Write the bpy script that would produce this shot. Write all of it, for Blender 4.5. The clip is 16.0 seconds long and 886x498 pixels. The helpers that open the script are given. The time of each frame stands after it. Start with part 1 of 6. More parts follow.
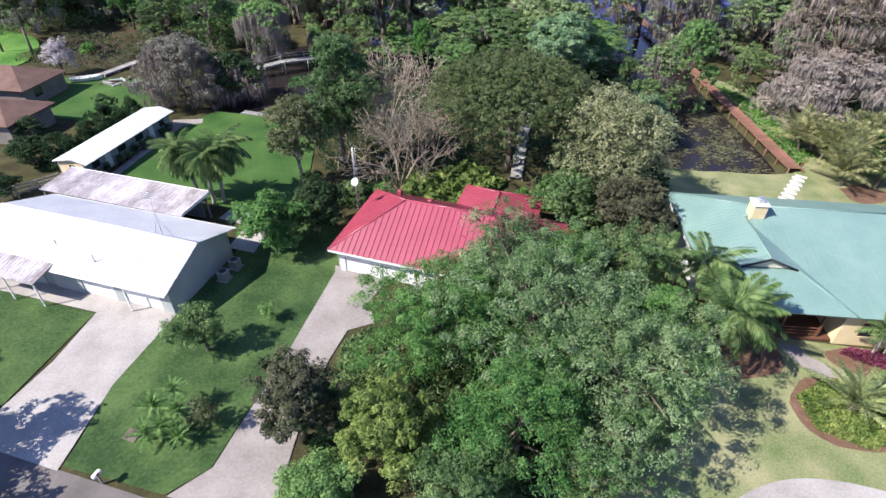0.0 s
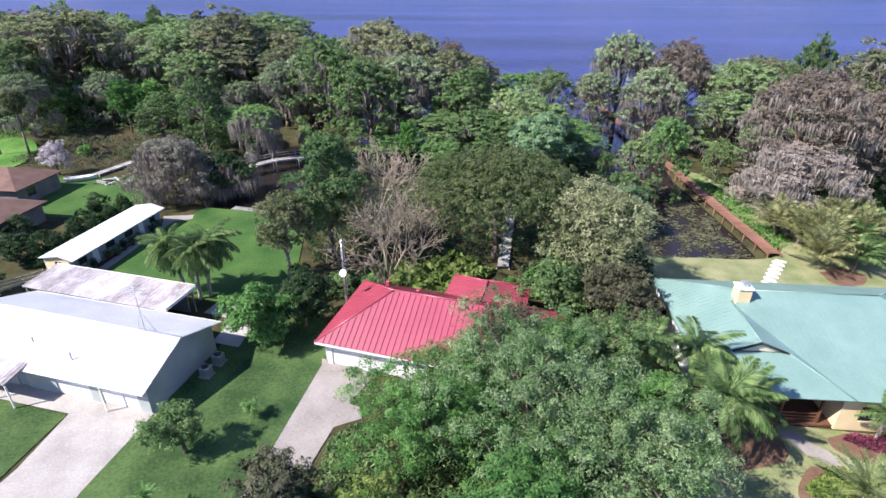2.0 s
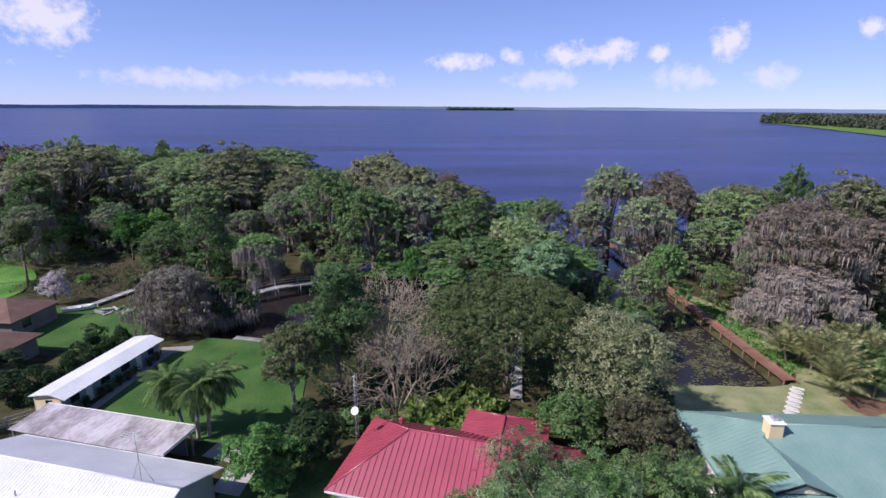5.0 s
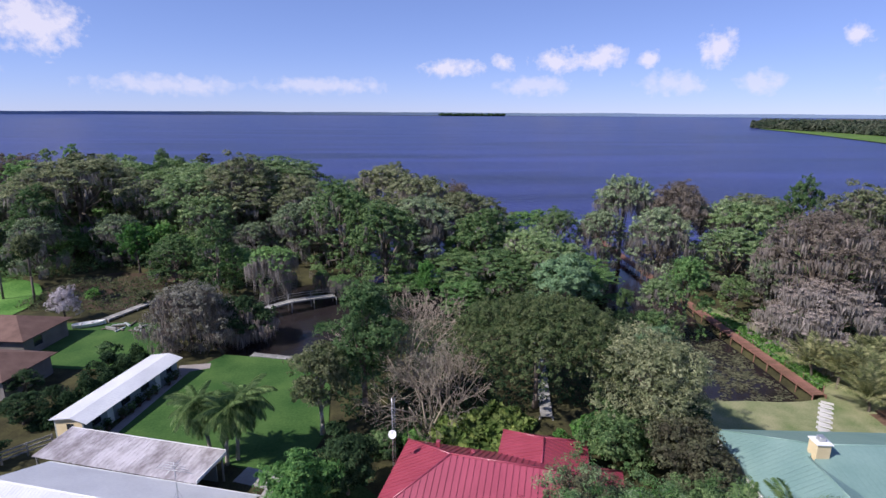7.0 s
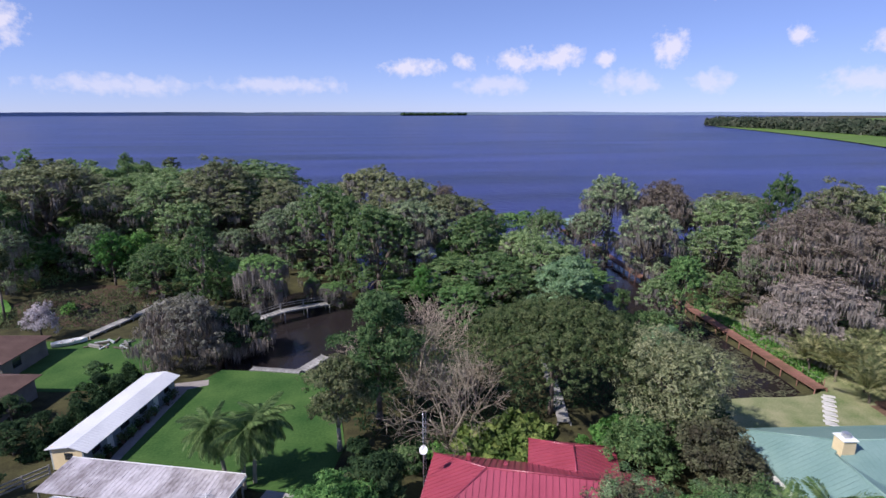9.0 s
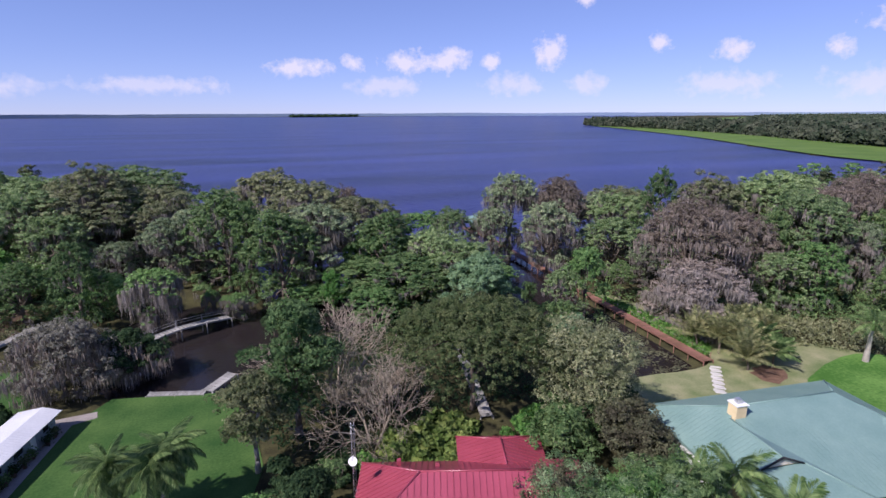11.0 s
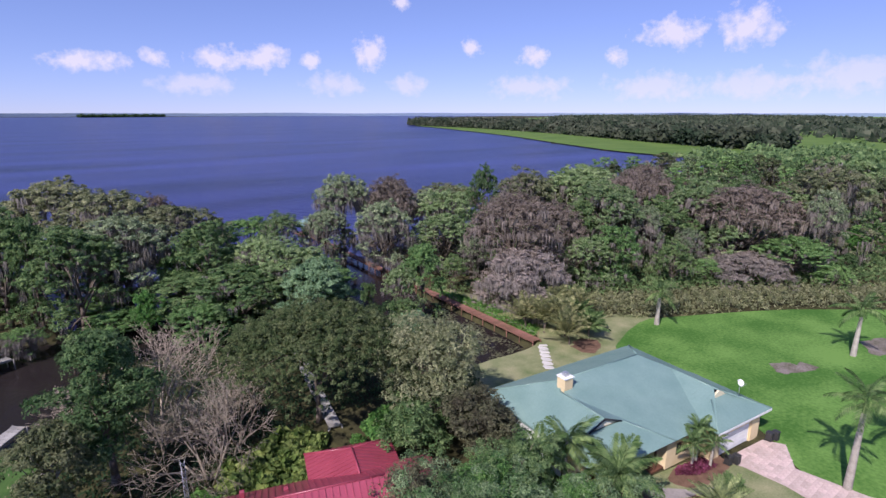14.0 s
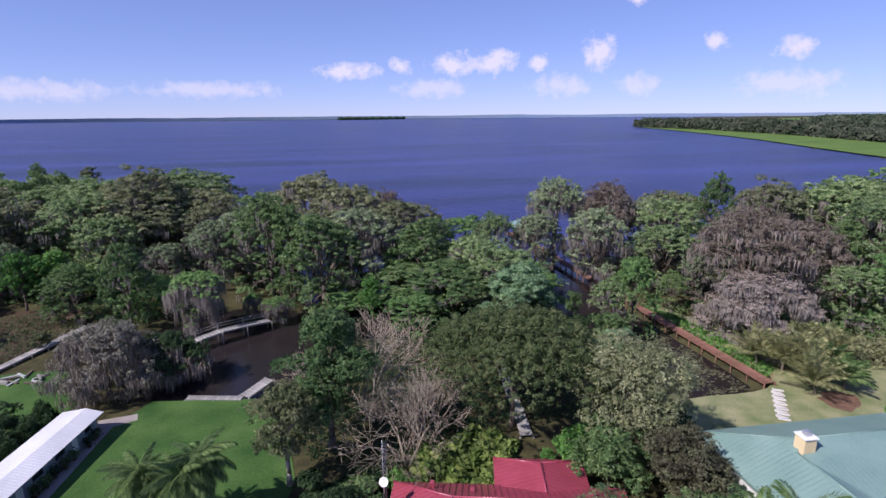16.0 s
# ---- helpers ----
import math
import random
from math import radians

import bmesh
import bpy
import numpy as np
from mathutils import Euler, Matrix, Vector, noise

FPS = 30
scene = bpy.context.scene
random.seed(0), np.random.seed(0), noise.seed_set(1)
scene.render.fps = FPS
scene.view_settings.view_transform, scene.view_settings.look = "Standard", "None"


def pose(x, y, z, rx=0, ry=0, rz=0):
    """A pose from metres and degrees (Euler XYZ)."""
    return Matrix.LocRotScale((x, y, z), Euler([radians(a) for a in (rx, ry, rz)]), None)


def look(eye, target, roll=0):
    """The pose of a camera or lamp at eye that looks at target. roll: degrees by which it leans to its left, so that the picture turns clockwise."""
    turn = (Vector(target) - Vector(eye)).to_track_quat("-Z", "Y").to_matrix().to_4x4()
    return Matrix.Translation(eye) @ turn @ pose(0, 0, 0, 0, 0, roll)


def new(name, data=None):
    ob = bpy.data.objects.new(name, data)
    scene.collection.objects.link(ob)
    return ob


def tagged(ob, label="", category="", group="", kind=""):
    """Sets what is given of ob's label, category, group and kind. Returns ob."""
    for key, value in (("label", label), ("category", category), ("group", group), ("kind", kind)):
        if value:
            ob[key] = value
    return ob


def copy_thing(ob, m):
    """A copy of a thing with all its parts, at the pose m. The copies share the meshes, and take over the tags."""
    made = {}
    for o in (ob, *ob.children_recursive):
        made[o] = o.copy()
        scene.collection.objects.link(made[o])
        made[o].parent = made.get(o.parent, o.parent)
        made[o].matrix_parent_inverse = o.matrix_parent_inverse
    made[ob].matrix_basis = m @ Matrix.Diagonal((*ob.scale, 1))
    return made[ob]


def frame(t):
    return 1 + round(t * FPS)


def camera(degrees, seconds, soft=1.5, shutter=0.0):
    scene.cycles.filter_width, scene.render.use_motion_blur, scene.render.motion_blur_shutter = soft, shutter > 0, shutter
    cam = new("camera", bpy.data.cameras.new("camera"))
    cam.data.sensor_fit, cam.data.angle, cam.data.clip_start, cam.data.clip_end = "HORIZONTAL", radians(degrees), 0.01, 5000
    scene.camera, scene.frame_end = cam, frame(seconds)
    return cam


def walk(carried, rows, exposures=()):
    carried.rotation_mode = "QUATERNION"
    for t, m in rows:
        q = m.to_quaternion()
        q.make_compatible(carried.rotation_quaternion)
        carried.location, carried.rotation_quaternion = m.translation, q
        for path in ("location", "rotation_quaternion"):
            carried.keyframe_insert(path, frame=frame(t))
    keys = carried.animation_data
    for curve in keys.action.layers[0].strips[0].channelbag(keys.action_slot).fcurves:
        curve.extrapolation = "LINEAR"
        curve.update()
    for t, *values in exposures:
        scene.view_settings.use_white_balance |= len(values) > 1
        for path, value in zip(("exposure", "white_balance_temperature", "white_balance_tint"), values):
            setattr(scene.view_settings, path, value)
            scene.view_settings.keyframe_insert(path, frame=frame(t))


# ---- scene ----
cam = camera(78.8, 16.0)
METRES, EYE, TILT, LEAN, TURN = 18.0, 30.0, -37.2, 0.0, 0.0
PATH = [
    (0, (-0.467, -0.32, 30.316), (-0.436, 1.274, 29.108), 0.8),
    (0.5, (-0.497, -0.339, 30.225), (-0.45, 1.285, 29.059), 0.8),
    (1, (-0.465, -0.396, 30.172), (-0.407, 1.277, 29.077), 0.7),
    (1.5, (-0.477, -0.453, 30.144), (-0.41, 1.274, 29.138), 0.6),
    (2, (-0.499, -0.43, 30.154), (-0.422, 1.344, 29.233), 0.5),
    (2.5, (-0.646, -0.384, 30.245), (-0.554, 1.433, 29.415), 0.5),
    (3, (-0.779, -0.268, 30.416), (-0.675, 1.588, 29.677), 0.5),
    (3.5, (-1.022, -0.169, 30.585), (-0.913, 1.716, 29.927), 0.5),
    (4, (-1.56, -0.01, 30.787), (-1.444, 1.898, 30.197), 0.4),
    (6.5, (-5.446, 1.425, 31.766), (-5.308, 3.359, 31.274), 0.4),
    (7, (-6.7, 1.812, 32.07), (-6.546, 3.744, 31.576), 0.3),
    (7.5, (-8.347, 2.307, 32.394), (-8.163, 4.236, 31.897), 0.3),
    (8, (-9.786, 2.784, 32.576), (-9.581, 4.71, 32.079), 0.2),
    (10.5, (-13.175, 4.725, 32.429), (-12.637, 6.587, 31.936), -0.2),
    (11, (-13.337, 4.862, 32.318), (-12.688, 6.689, 31.826), -0.2),
    (11.5, (-13.428, 4.823, 32.208), (-12.682, 6.613, 31.717), -0.2),
    (12, (-13.515, 4.98, 32.179), (-12.676, 6.727, 31.687), -0.3),
    (12.5, (-13.478, 5.024, 32.193), (-12.554, 6.728, 31.699), -0.1),
    (13, (-13.093, 5.084, 32.109), (-12.077, 6.735, 31.617), -0.1),
    (13.5, (-12.926, 5.19, 31.985), (-11.82, 6.783, 31.496), -0.1),
    (14, (-13.029, 5.871, 32.218), (-11.848, 7.408, 31.726), -0.0),
    (14.5, (-13.155, 6.542, 32.394), (-12.132, 8.187, 31.899), 0.0),
    (15, (-12.833, 6.767, 32.377), (-12.024, 8.529, 31.885), -0.3),
    (15.5, (-12.556, 6.862, 32.416), (-11.91, 8.691, 31.928), -0.3),
    (16, (-12.168, 6.988, 32.516), (-11.674, 8.864, 32.032), -0.5),
]
walk(cam, [(t, look(eye, target, roll)) for t, eye, target, roll in PATH],
     [(0.0, 0.95, 6450, 12), (1.0, 0.95, 6450, 12), (2.0, 1.10, 6400, 13), (3.0, 0.82, 6300, 19), (4.0, 0.48, 6250, 19), (7.0, 0.28, 6200, 16), (9.0, 0.28, 6200, 16), (11.0, 0.27, 6200, 22), (13.0, 0.27, 6200, 24), (16.0, 0.27, 6200, 22)])

# ---- light ----
SUN_HEADING, SUN_HEIGHT = 250.0, 44.0
world = bpy.data.worlds.new("sky")
scene.world = world
world.use_nodes = True
wn = world.node_tree
sky = wn.nodes.new("ShaderNodeTexSky")
sky.sky_type = "NISHITA"
sky.sun_disc = False
sky.sun_elevation, sky.sun_rotation = radians(SUN_HEIGHT), radians(SUN_HEADING)
sky.air_density, sky.dust_density, sky.ozone_density, sky.altitude = 0.8, 0.0, 3.5, 1200
wn.nodes["Background"].inputs["Strength"].default_value = 0.155
tone = wn.nodes.new("ShaderNodeMix")
tone.data_type, tone.blend_type = "RGBA", "MULTIPLY"
tone.inputs["Factor"].default_value = 1.0
tone.inputs["B"].default_value = (0.89, 0.97, 1.42, 1)
even = wn.nodes.new("ShaderNodeGamma")
even.inputs["Gamma"].default_value = 0.62
wn.links.new(sky.outputs[0], even.inputs["Color"])
wn.links.new(even.outputs[0], tone.inputs["A"])
wn.links.new(tone.outputs["Result"], wn.nodes["Background"].inputs["Color"])
sun = new("sun", bpy.data.lights.new("sun", "SUN"))
sun.data.energy, sun.data.angle, sun.data.color = 4.7, radians(0.5), (1.0, 0.95, 0.88)
sh, se = radians(SUN_HEADING), radians(SUN_HEIGHT)
SUN_WAY = Vector((math.sin(sh) * math.cos(se), math.cos(sh) * math.cos(se), math.sin(se)))
sun.matrix_world = look(SUN_WAY * 200, (0, 0, 0))


# ---- materials ----
def rgb(c):
    return (*c, 1.0)


def surface(name, c1, c2, scale=1.0, fine=12.0, rough=0.8, bump=0.15, metal=0.0, spec=0.3, island=0.0, rand=0.0, leaf=0.0, stretch=(1, 1, 1), low=0.35, high=0.65):
    """Two-scale mottled surface; island and rand shift brightness piece by piece and thing by thing; leaf lets light through."""
    m = bpy.data.materials.new(name)
    m.use_nodes = True
    nt = m.node_tree
    N, L = nt.nodes, nt.links
    b = N["Principled BSDF"]
    co = N.new("ShaderNodeTexCoord")
    mp = N.new("ShaderNodeMapping")
    mp.inputs["Scale"].default_value = stretch
    L.new(co.outputs["Object"], mp.inputs["Vector"])
    n1 = N.new("ShaderNodeTexNoise")
    n1.inputs["Scale"].default_value, n1.inputs["Detail"].default_value = scale, 5
    n2 = N.new("ShaderNodeTexNoise")
    n2.inputs["Scale"].default_value, n2.inputs["Detail"].default_value = fine, 3
    for n in (n1, n2):
        L.new(mp.outputs[0], n.inputs["Vector"])
    mix = N.new("ShaderNodeMath")
    mix.operation = "MULTIPLY_ADD"
    mix.inputs[1].default_value = 0.35
    L.new(n2.outputs[0], mix.inputs[0])
    half = N.new("ShaderNodeMath")
    half.operation = "MULTIPLY"
    half.inputs[1].default_value = 0.65
    L.new(n1.outputs[0], half.inputs[0])
    L.new(half.outputs[0], mix.inputs[2])
    ramp = N.new("ShaderNodeValToRGB")
    ramp.color_ramp.elements[0].position, ramp.color_ramp.elements[1].position = low, high
    ramp.color_ramp.elements[0].color, ramp.color_ramp.elements[1].color = rgb(c1), rgb(c2)
    L.new(mix.outputs[0], ramp.inputs[0])
    col = ramp.outputs[0]
    for amount, node, out in ((island, "ShaderNodeNewGeometry", "Random Per Island"), (rand, "ShaderNodeObjectInfo", "Random")):
        if amount:
            src = N.new(node)
            mr = N.new("ShaderNodeMapRange")
            mr.inputs["To Min"].default_value, mr.inputs["To Max"].default_value = 1 - amount, 1 + amount
            L.new(src.outputs[out], mr.inputs["Value"])
            hs = N.new("ShaderNodeHueSaturation")
            L.new(mr.outputs[0], hs.inputs["Value"])
            hr = N.new("ShaderNodeMapRange")
            hr.inputs["To Min"].default_value, hr.inputs["To Max"].default_value = 0.5 + 0.05 * amount, 0.5 - 0.05 * amount
            L.new(src.outputs[out], hr.inputs["Value"])
            L.new(hr.outputs[0], hs.inputs["Hue"])
            L.new(col, hs.inputs["Color"])
            col = hs.outputs[0]
    L.new(col, b.inputs["Base Color"])
    b.inputs["Roughness"].default_value, b.inputs["Metallic"].default_value = rough, metal
    b.inputs["Specular IOR Level"].default_value = spec
    if bump:
        bp = N.new("ShaderNodeBump")
        bp.inputs["Strength"].default_value, bp.inputs["Distance"].default_value = bump, 0.05
        L.new(mix.outputs[0], bp.inputs["Height"])
        L.new(bp.outputs[0], b.inputs["Normal"])
    if leaf:
        tr = N.new("ShaderNodeBsdfTranslucent")
        L.new(col, tr.inputs["Color"])
        ms = N.new("ShaderNodeMixShader")
        ms.inputs[0].default_value = leaf
        L.new(b.outputs[0], ms.inputs[1])
        L.new(tr.outputs[0], ms.inputs[2])
        L.new(ms.outputs[0], N["Material Output"].inputs["Surface"])
    return m


def foliage(name, c1, c2, island=0.4, rand=0.2, leaf=0.45, rough=0.8):
    g1, g2 = sum(c1) / 3, sum(c2) / 3
    c1, c2 = [1.3 * (0.75 * v + 0.25 * g1) for v in c1], [1.35 * (0.75 * v + 0.25 * g2) for v in c2]
    return surface(name, c1, c2, scale=0.8, fine=3.0, rough=rough, bump=0, spec=0.12, island=island, rand=rand, leaf=leaf, low=0.42, high=0.58)


RED = surface("red_metal", (0.28, 0.046, 0.072), (0.345, 0.062, 0.094), 0.5, 6, 0.36, 0.05, spec=0.7, rand=0.05)
TEAL = surface("teal_metal", (0.155, 0.255, 0.225), (0.205, 0.31, 0.275), 0.4, 5, 0.42, 0.05, spec=0.45)
WHITE_ROOF = surface("white_metal", (0.56, 0.56, 0.58), (0.68, 0.68, 0.69), 0.3, 4, 0.4, 0.05, spec=0.5)
RUST_ROOF = surface("stained_metal", (0.22, 0.19, 0.19), (0.55, 0.51, 0.53), 0.5, 3, 0.6, 0.1, spec=0.4, stretch=(1.1, 0.6, 1), low=0.36, high=0.62)
BROWN_ROOF = surface("brown_shingle", (0.12, 0.070, 0.055), (0.19, 0.115, 0.09), 0.8, 14, 0.9, 0.3)
WHITE = surface("white_paint", (0.70, 0.70, 0.68), (0.82, 0.82, 0.80), 0.7, 9, 0.6, 0.05)
GREY_WALL = surface("grey_stucco", (0.33, 0.36, 0.35), (0.42, 0.45, 0.44), 0.6, 10, 0.85, 0.2)
CREAM = surface("cream_stucco", (0.66, 0.52, 0.30), (0.76, 0.62, 0.38), 0.7, 12, 0.85, 0.2)
TAUPE = surface("taupe_stucco", (0.17, 0.15, 0.135), (0.26, 0.235, 0.21), 0.6, 10, 0.85, 0.2)
GABLE = surface("cream_siding", (0.62, 0.56, 0.38), (0.72, 0.66, 0.46), 0.7, 9, 0.7, 0.1)
BLUE_WALL = surface("pale_blue_paint", (0.24, 0.28, 0.31), (0.32, 0.36, 0.39), 0.7, 9, 0.7, 0.1)
DARK = surface("dark_opening", (0.02, 0.02, 0.022), (0.04, 0.04, 0.045), 2, 20, 0.6, 0.0)
CONCRETE = surface("pale_concrete", (0.27, 0.25, 0.23), (0.43, 0.40, 0.38), 0.35, 6, 0.9, 0.15)
CONCRETE2 = surface("grey_concrete", (0.22, 0.195, 0.18), (0.34, 0.305, 0.285), 0.4, 5, 0.9, 0.2)
PAVER = surface("pink_paver", (0.44, 0.33, 0.29), (0.60, 0.48, 0.43), 0.6, 5, 0.85, 0.2, rand=0.18)
ASPHALT = surface("worn_asphalt", (0.10, 0.09, 0.085), (0.19, 0.17, 0.16), 0.5, 20, 0.9, 0.3)
GRASS = surface("lawn_grass", (0.028, 0.060, 0.020), (0.082, 0.135, 0.044), 0.3, 4, 0.9, 0.6, spec=0.15, low=0.4, high=0.62)
GRASS_BACK = surface("back_lawn_grass", (0.028, 0.078, 0.018), (0.075, 0.140, 0.036), 0.25, 4, 0.9, 0.6, spec=0.15)
GRASS_PALE = surface("dry_lawn", (0.11, 0.155, 0.055), (0.31, 0.295, 0.165), 0.3, 7, 0.9, 0.6, spec=0.15)
GRASS_FIELD = surface("field_grass", (0.050, 0.135, 0.022), (0.135, 0.26, 0.058), 0.12, 2.5, 0.9, 0.6, spec=0.15, low=0.4, high=0.6)
LITTER = surface("leaf_litter", (0.030, 0.028, 0.016), (0.085, 0.080, 0.035), 0.5, 6, 0.95, 0.7, spec=0.1)
MARSH = surface("marsh_reeds", (0.075, 0.14, 0.03), (0.13, 0.20, 0.05), 0.03, 0.6, 0.9, 0.5, spec=0.1)
MULCH = surface("brown_mulch", (0.10, 0.055, 0.035), (0.20, 0.12, 0.08), 1.2, 12, 0.95, 0.5)
DOCK = surface("red_brown_boards", (0.17, 0.082, 0.058), (0.28, 0.145, 0.105), 0.8, 9, 0.8, 0.2, rand=0.2)
GREY_WOOD = surface("weathered_boards", (0.21, 0.20, 0.185), (0.36, 0.345, 0.32), 1.0, 10, 0.85, 0.2, rand=0.2)
DECK_WOOD = surface("dark_red_deck", (0.11, 0.045, 0.03), (0.18, 0.08, 0.05), 1.0, 10, 0.7, 0.2, rand=0.15)
STEEL = surface("galvanised_steel", (0.42, 0.43, 0.44), (0.58, 0.59, 0.60), 2, 20, 0.4, 0.05, metal=0.7)
BLACK = surface("black_plastic", (0.03, 0.03, 0.03), (0.05, 0.05, 0.05), 2, 20, 0.5, 0.02)
BARK = surface("brown_bark", (0.09, 0.07, 0.055), (0.20, 0.165, 0.13), 1.5, 12, 0.95, 0.6, rand=0.2)
PALE_BARK = surface("pale_bark", (0.28, 0.25, 0.21), (0.46, 0.42, 0.36), 1.5, 10, 0.9, 0.4, rand=0.15)
DEAD = surface("bare_grey_twigs", (0.23, 0.19, 0.14), (0.41, 0.35, 0.27), 0.7, 8, 0.9, 0.2, rand=0.15)
MOSS = surface("spanish_moss", (0.20, 0.18, 0.16), (0.35, 0.315, 0.28), 0.6, 5, 0.95, 0, spec=0.1, island=0.3, rand=0.15, leaf=0.25)
MOSS_BROWN = surface("brown_moss", (0.22, 0.185, 0.155), (0.37, 0.32, 0.275), 0.6, 5, 0.95, 0, spec=0.1, island=0.35, rand=0.15, leaf=0.25)
F_FRESH = foliage("fresh_green_leaves", (0.09, 0.21, 0.044), (0.185, 0.345, 0.085))
F_BRIGHT = foliage("bright_green_leaves", (0.06, 0.19, 0.02), (0.12, 0.30, 0.045))
F_MID = foliage("mid_green_leaves", (0.055, 0.13, 0.032), (0.14, 0.235, 0.07))
F_BIG = foliage("grey_green_leaves", (0.055, 0.145, 0.032), (0.19, 0.285, 0.115))
F_LUSH = foliage("lush_green_leaves", (0.050, 0.165, 0.025), (0.13, 0.29, 0.055))
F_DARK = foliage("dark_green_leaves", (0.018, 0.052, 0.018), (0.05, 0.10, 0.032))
F_OLIVE = foliage("olive_leaves", (0.055, 0.085, 0.026), (0.145, 0.165, 0.068))
F_YELLOW = foliage("yellow_green_leaves", (0.075, 0.145, 0.016), (0.19, 0.265, 0.045))
F_MAGNOLIA = foliage("magnolia_leaves", (0.032, 0.058, 0.022), (0.125, 0.125, 0.065))
F_BRONZE = foliage("bronze_leaves", (0.062, 0.058, 0.032), (0.125, 0.135, 0.062))
F_RUST = foliage("rusty_brown_leaves", (0.145, 0.112, 0.082), (0.26, 0.205, 0.155))
F_CYPRESS = foliage("cypress_needles", (0.11, 0.205, 0.056), (0.25, 0.345, 0.13))
F_GREYGREEN = foliage("grey_green_needles", (0.11, 0.175, 0.075), (0.265, 0.335, 0.165))
F_DEEP = foliage("deep_green_leaves", (0.062, 0.145, 0.038), (0.155, 0.25, 0.072))
F_FEATHER = foliage("blue_green_needles", (0.10, 0.21, 0.085), (0.22, 0.36, 0.16))
F_UMBRELLA = foliage("umbrella_tree_leaves", (0.060, 0.105, 0.026), (0.15, 0.185, 0.06))
F_TWIGGY = foliage("twiggy_olive_leaves", (0.115, 0.15, 0.056), (0.26, 0.275, 0.125))
F_GREYTWIG = foliage("grey_mossy_leaves", (0.13, 0.13, 0.09), (0.27, 0.255, 0.195))
F_PALM = foliage("palm_fronds", (0.065, 0.14, 0.028), (0.15, 0.24, 0.065), rand=0.15)
F_PALM_DRY = foliage("dry_palm_fronds", (0.13, 0.165, 0.045), (0.31, 0.31, 0.115), rand=0.15)
F_CYCAD = foliage("cycad_fronds", (0.14, 0.21, 0.055), (0.31, 0.37, 0.13))
F_REED = foliage("dry_olive_reeds", (0.16, 0.18, 0.06), (0.33, 0.335, 0.15))
F_FAR = surface("far_wood_leaves", (0.030, 0.052, 0.030), (0.115, 0.125, 0.085), scale=0.035, fine=0.25, rough=0.9, bump=0, spec=0.1, island=0.35, leaf=0.3, low=0.38, high=0.66)
F_WINE = foliage("wine_red_leaves", (0.13, 0.02, 0.05), (0.24, 0.04, 0.09))
F_BLOSSOM = foliage("pale_blossom", (0.32, 0.28, 0.30), (0.48, 0.43, 0.44))


def water_material(name, deep, rough, wave, scale):
    m = bpy.data.materials.new(name)
    m.use_nodes = True
    N, L = m.node_tree.nodes, m.node_tree.links
    b = N["Principled BSDF"]
    b.inputs["Roughness"].default_value = rough
    b.inputs["IOR"].default_value = 1.33
    co = N.new("ShaderNodeTexCoord")
    big = N.new("ShaderNodeTexNoise")
    big.inputs["Scale"].default_value, big.inputs["Detail"].default_value = 0.006, 6
    st = N.new("ShaderNodeMapping")
    st.inputs["Scale"].default_value = (0.55, 3.4, 1)
    L.new(co.outputs["Object"], st.inputs["Vector"])
    L.new(st.outputs[0], big.inputs["Vector"])
    ramp = N.new("ShaderNodeValToRGB")
    ramp.color_ramp.elements[0].position, ramp.color_ramp.elements[1].position = 0.35, 0.7
    ramp.color_ramp.elements[0].color = rgb([v * 0.45 for v in deep])
    ramp.color_ramp.elements[1].color = rgb([v * 1.45 for v in deep])
    L.new(big.outputs[0], ramp.inputs[0])
    L.new(ramp.outputs[0], b.inputs["Base Color"])
    n = N.new("ShaderNodeTexNoise")
    n.inputs["Scale"].default_value, n.inputs["Detail"].default_value = scale, 4
    L.new(co.outputs["Object"], n.inputs["Vector"])
    bp = N.new("ShaderNodeBump")
    bp.inputs["Strength"].default_value, bp.inputs["Distance"].default_value = wave, 0.4
    L.new(n.outputs[0], bp.inputs["Height"])
    L.new(bp.outputs[0], b.inputs["Normal"])
    return m


LAKE = water_material("blue_lake_water", (0.026, 0.030, 0.125), 0.3, 0.9, 0.5)
LAKE.node_tree.nodes["Principled BSDF"].inputs["Specular IOR Level"].default_value = 0.16
CANAL = water_material("brown_canal_water", (0.020, 0.016, 0.016), 0.12, 0.12, 1.5)


# ---- mesh helpers ----
def link_mesh(name, me, material, parent=None, label="", smooth=False):
    me.materials.append(material)
    if smooth:
        me.polygons.foreach_set("use_smooth", [True] * len(me.polygons))
    ob = new(name, me)
    if parent is not None:
        ob.parent = parent
    if label:
        ob["label"] = label
    return ob


def part(name, bm, material, parent=None, label="", smooth=False):
    me = bpy.data.meshes.new(name)
    bm.normal_update()
    bm.to_mesh(me)
    bm.free()
    return link_mesh(name, me, material, parent, label, smooth)


def mesh_of(name, verts, faces):
    me = bpy.data.meshes.new(name)
    me.from_pydata([tuple(v) for v in verts], [], faces)
    me.update()
    return me


def thing(name, x, y, z=0.0, turn=0.0, label="", category="", group="", kind=""):
    ob = new(name)
    ob.empty_display_size = 0.3
    ob.matrix_basis = pose(x, y, z, 0, 0, turn)
    return tagged(ob, label, category, group, kind)


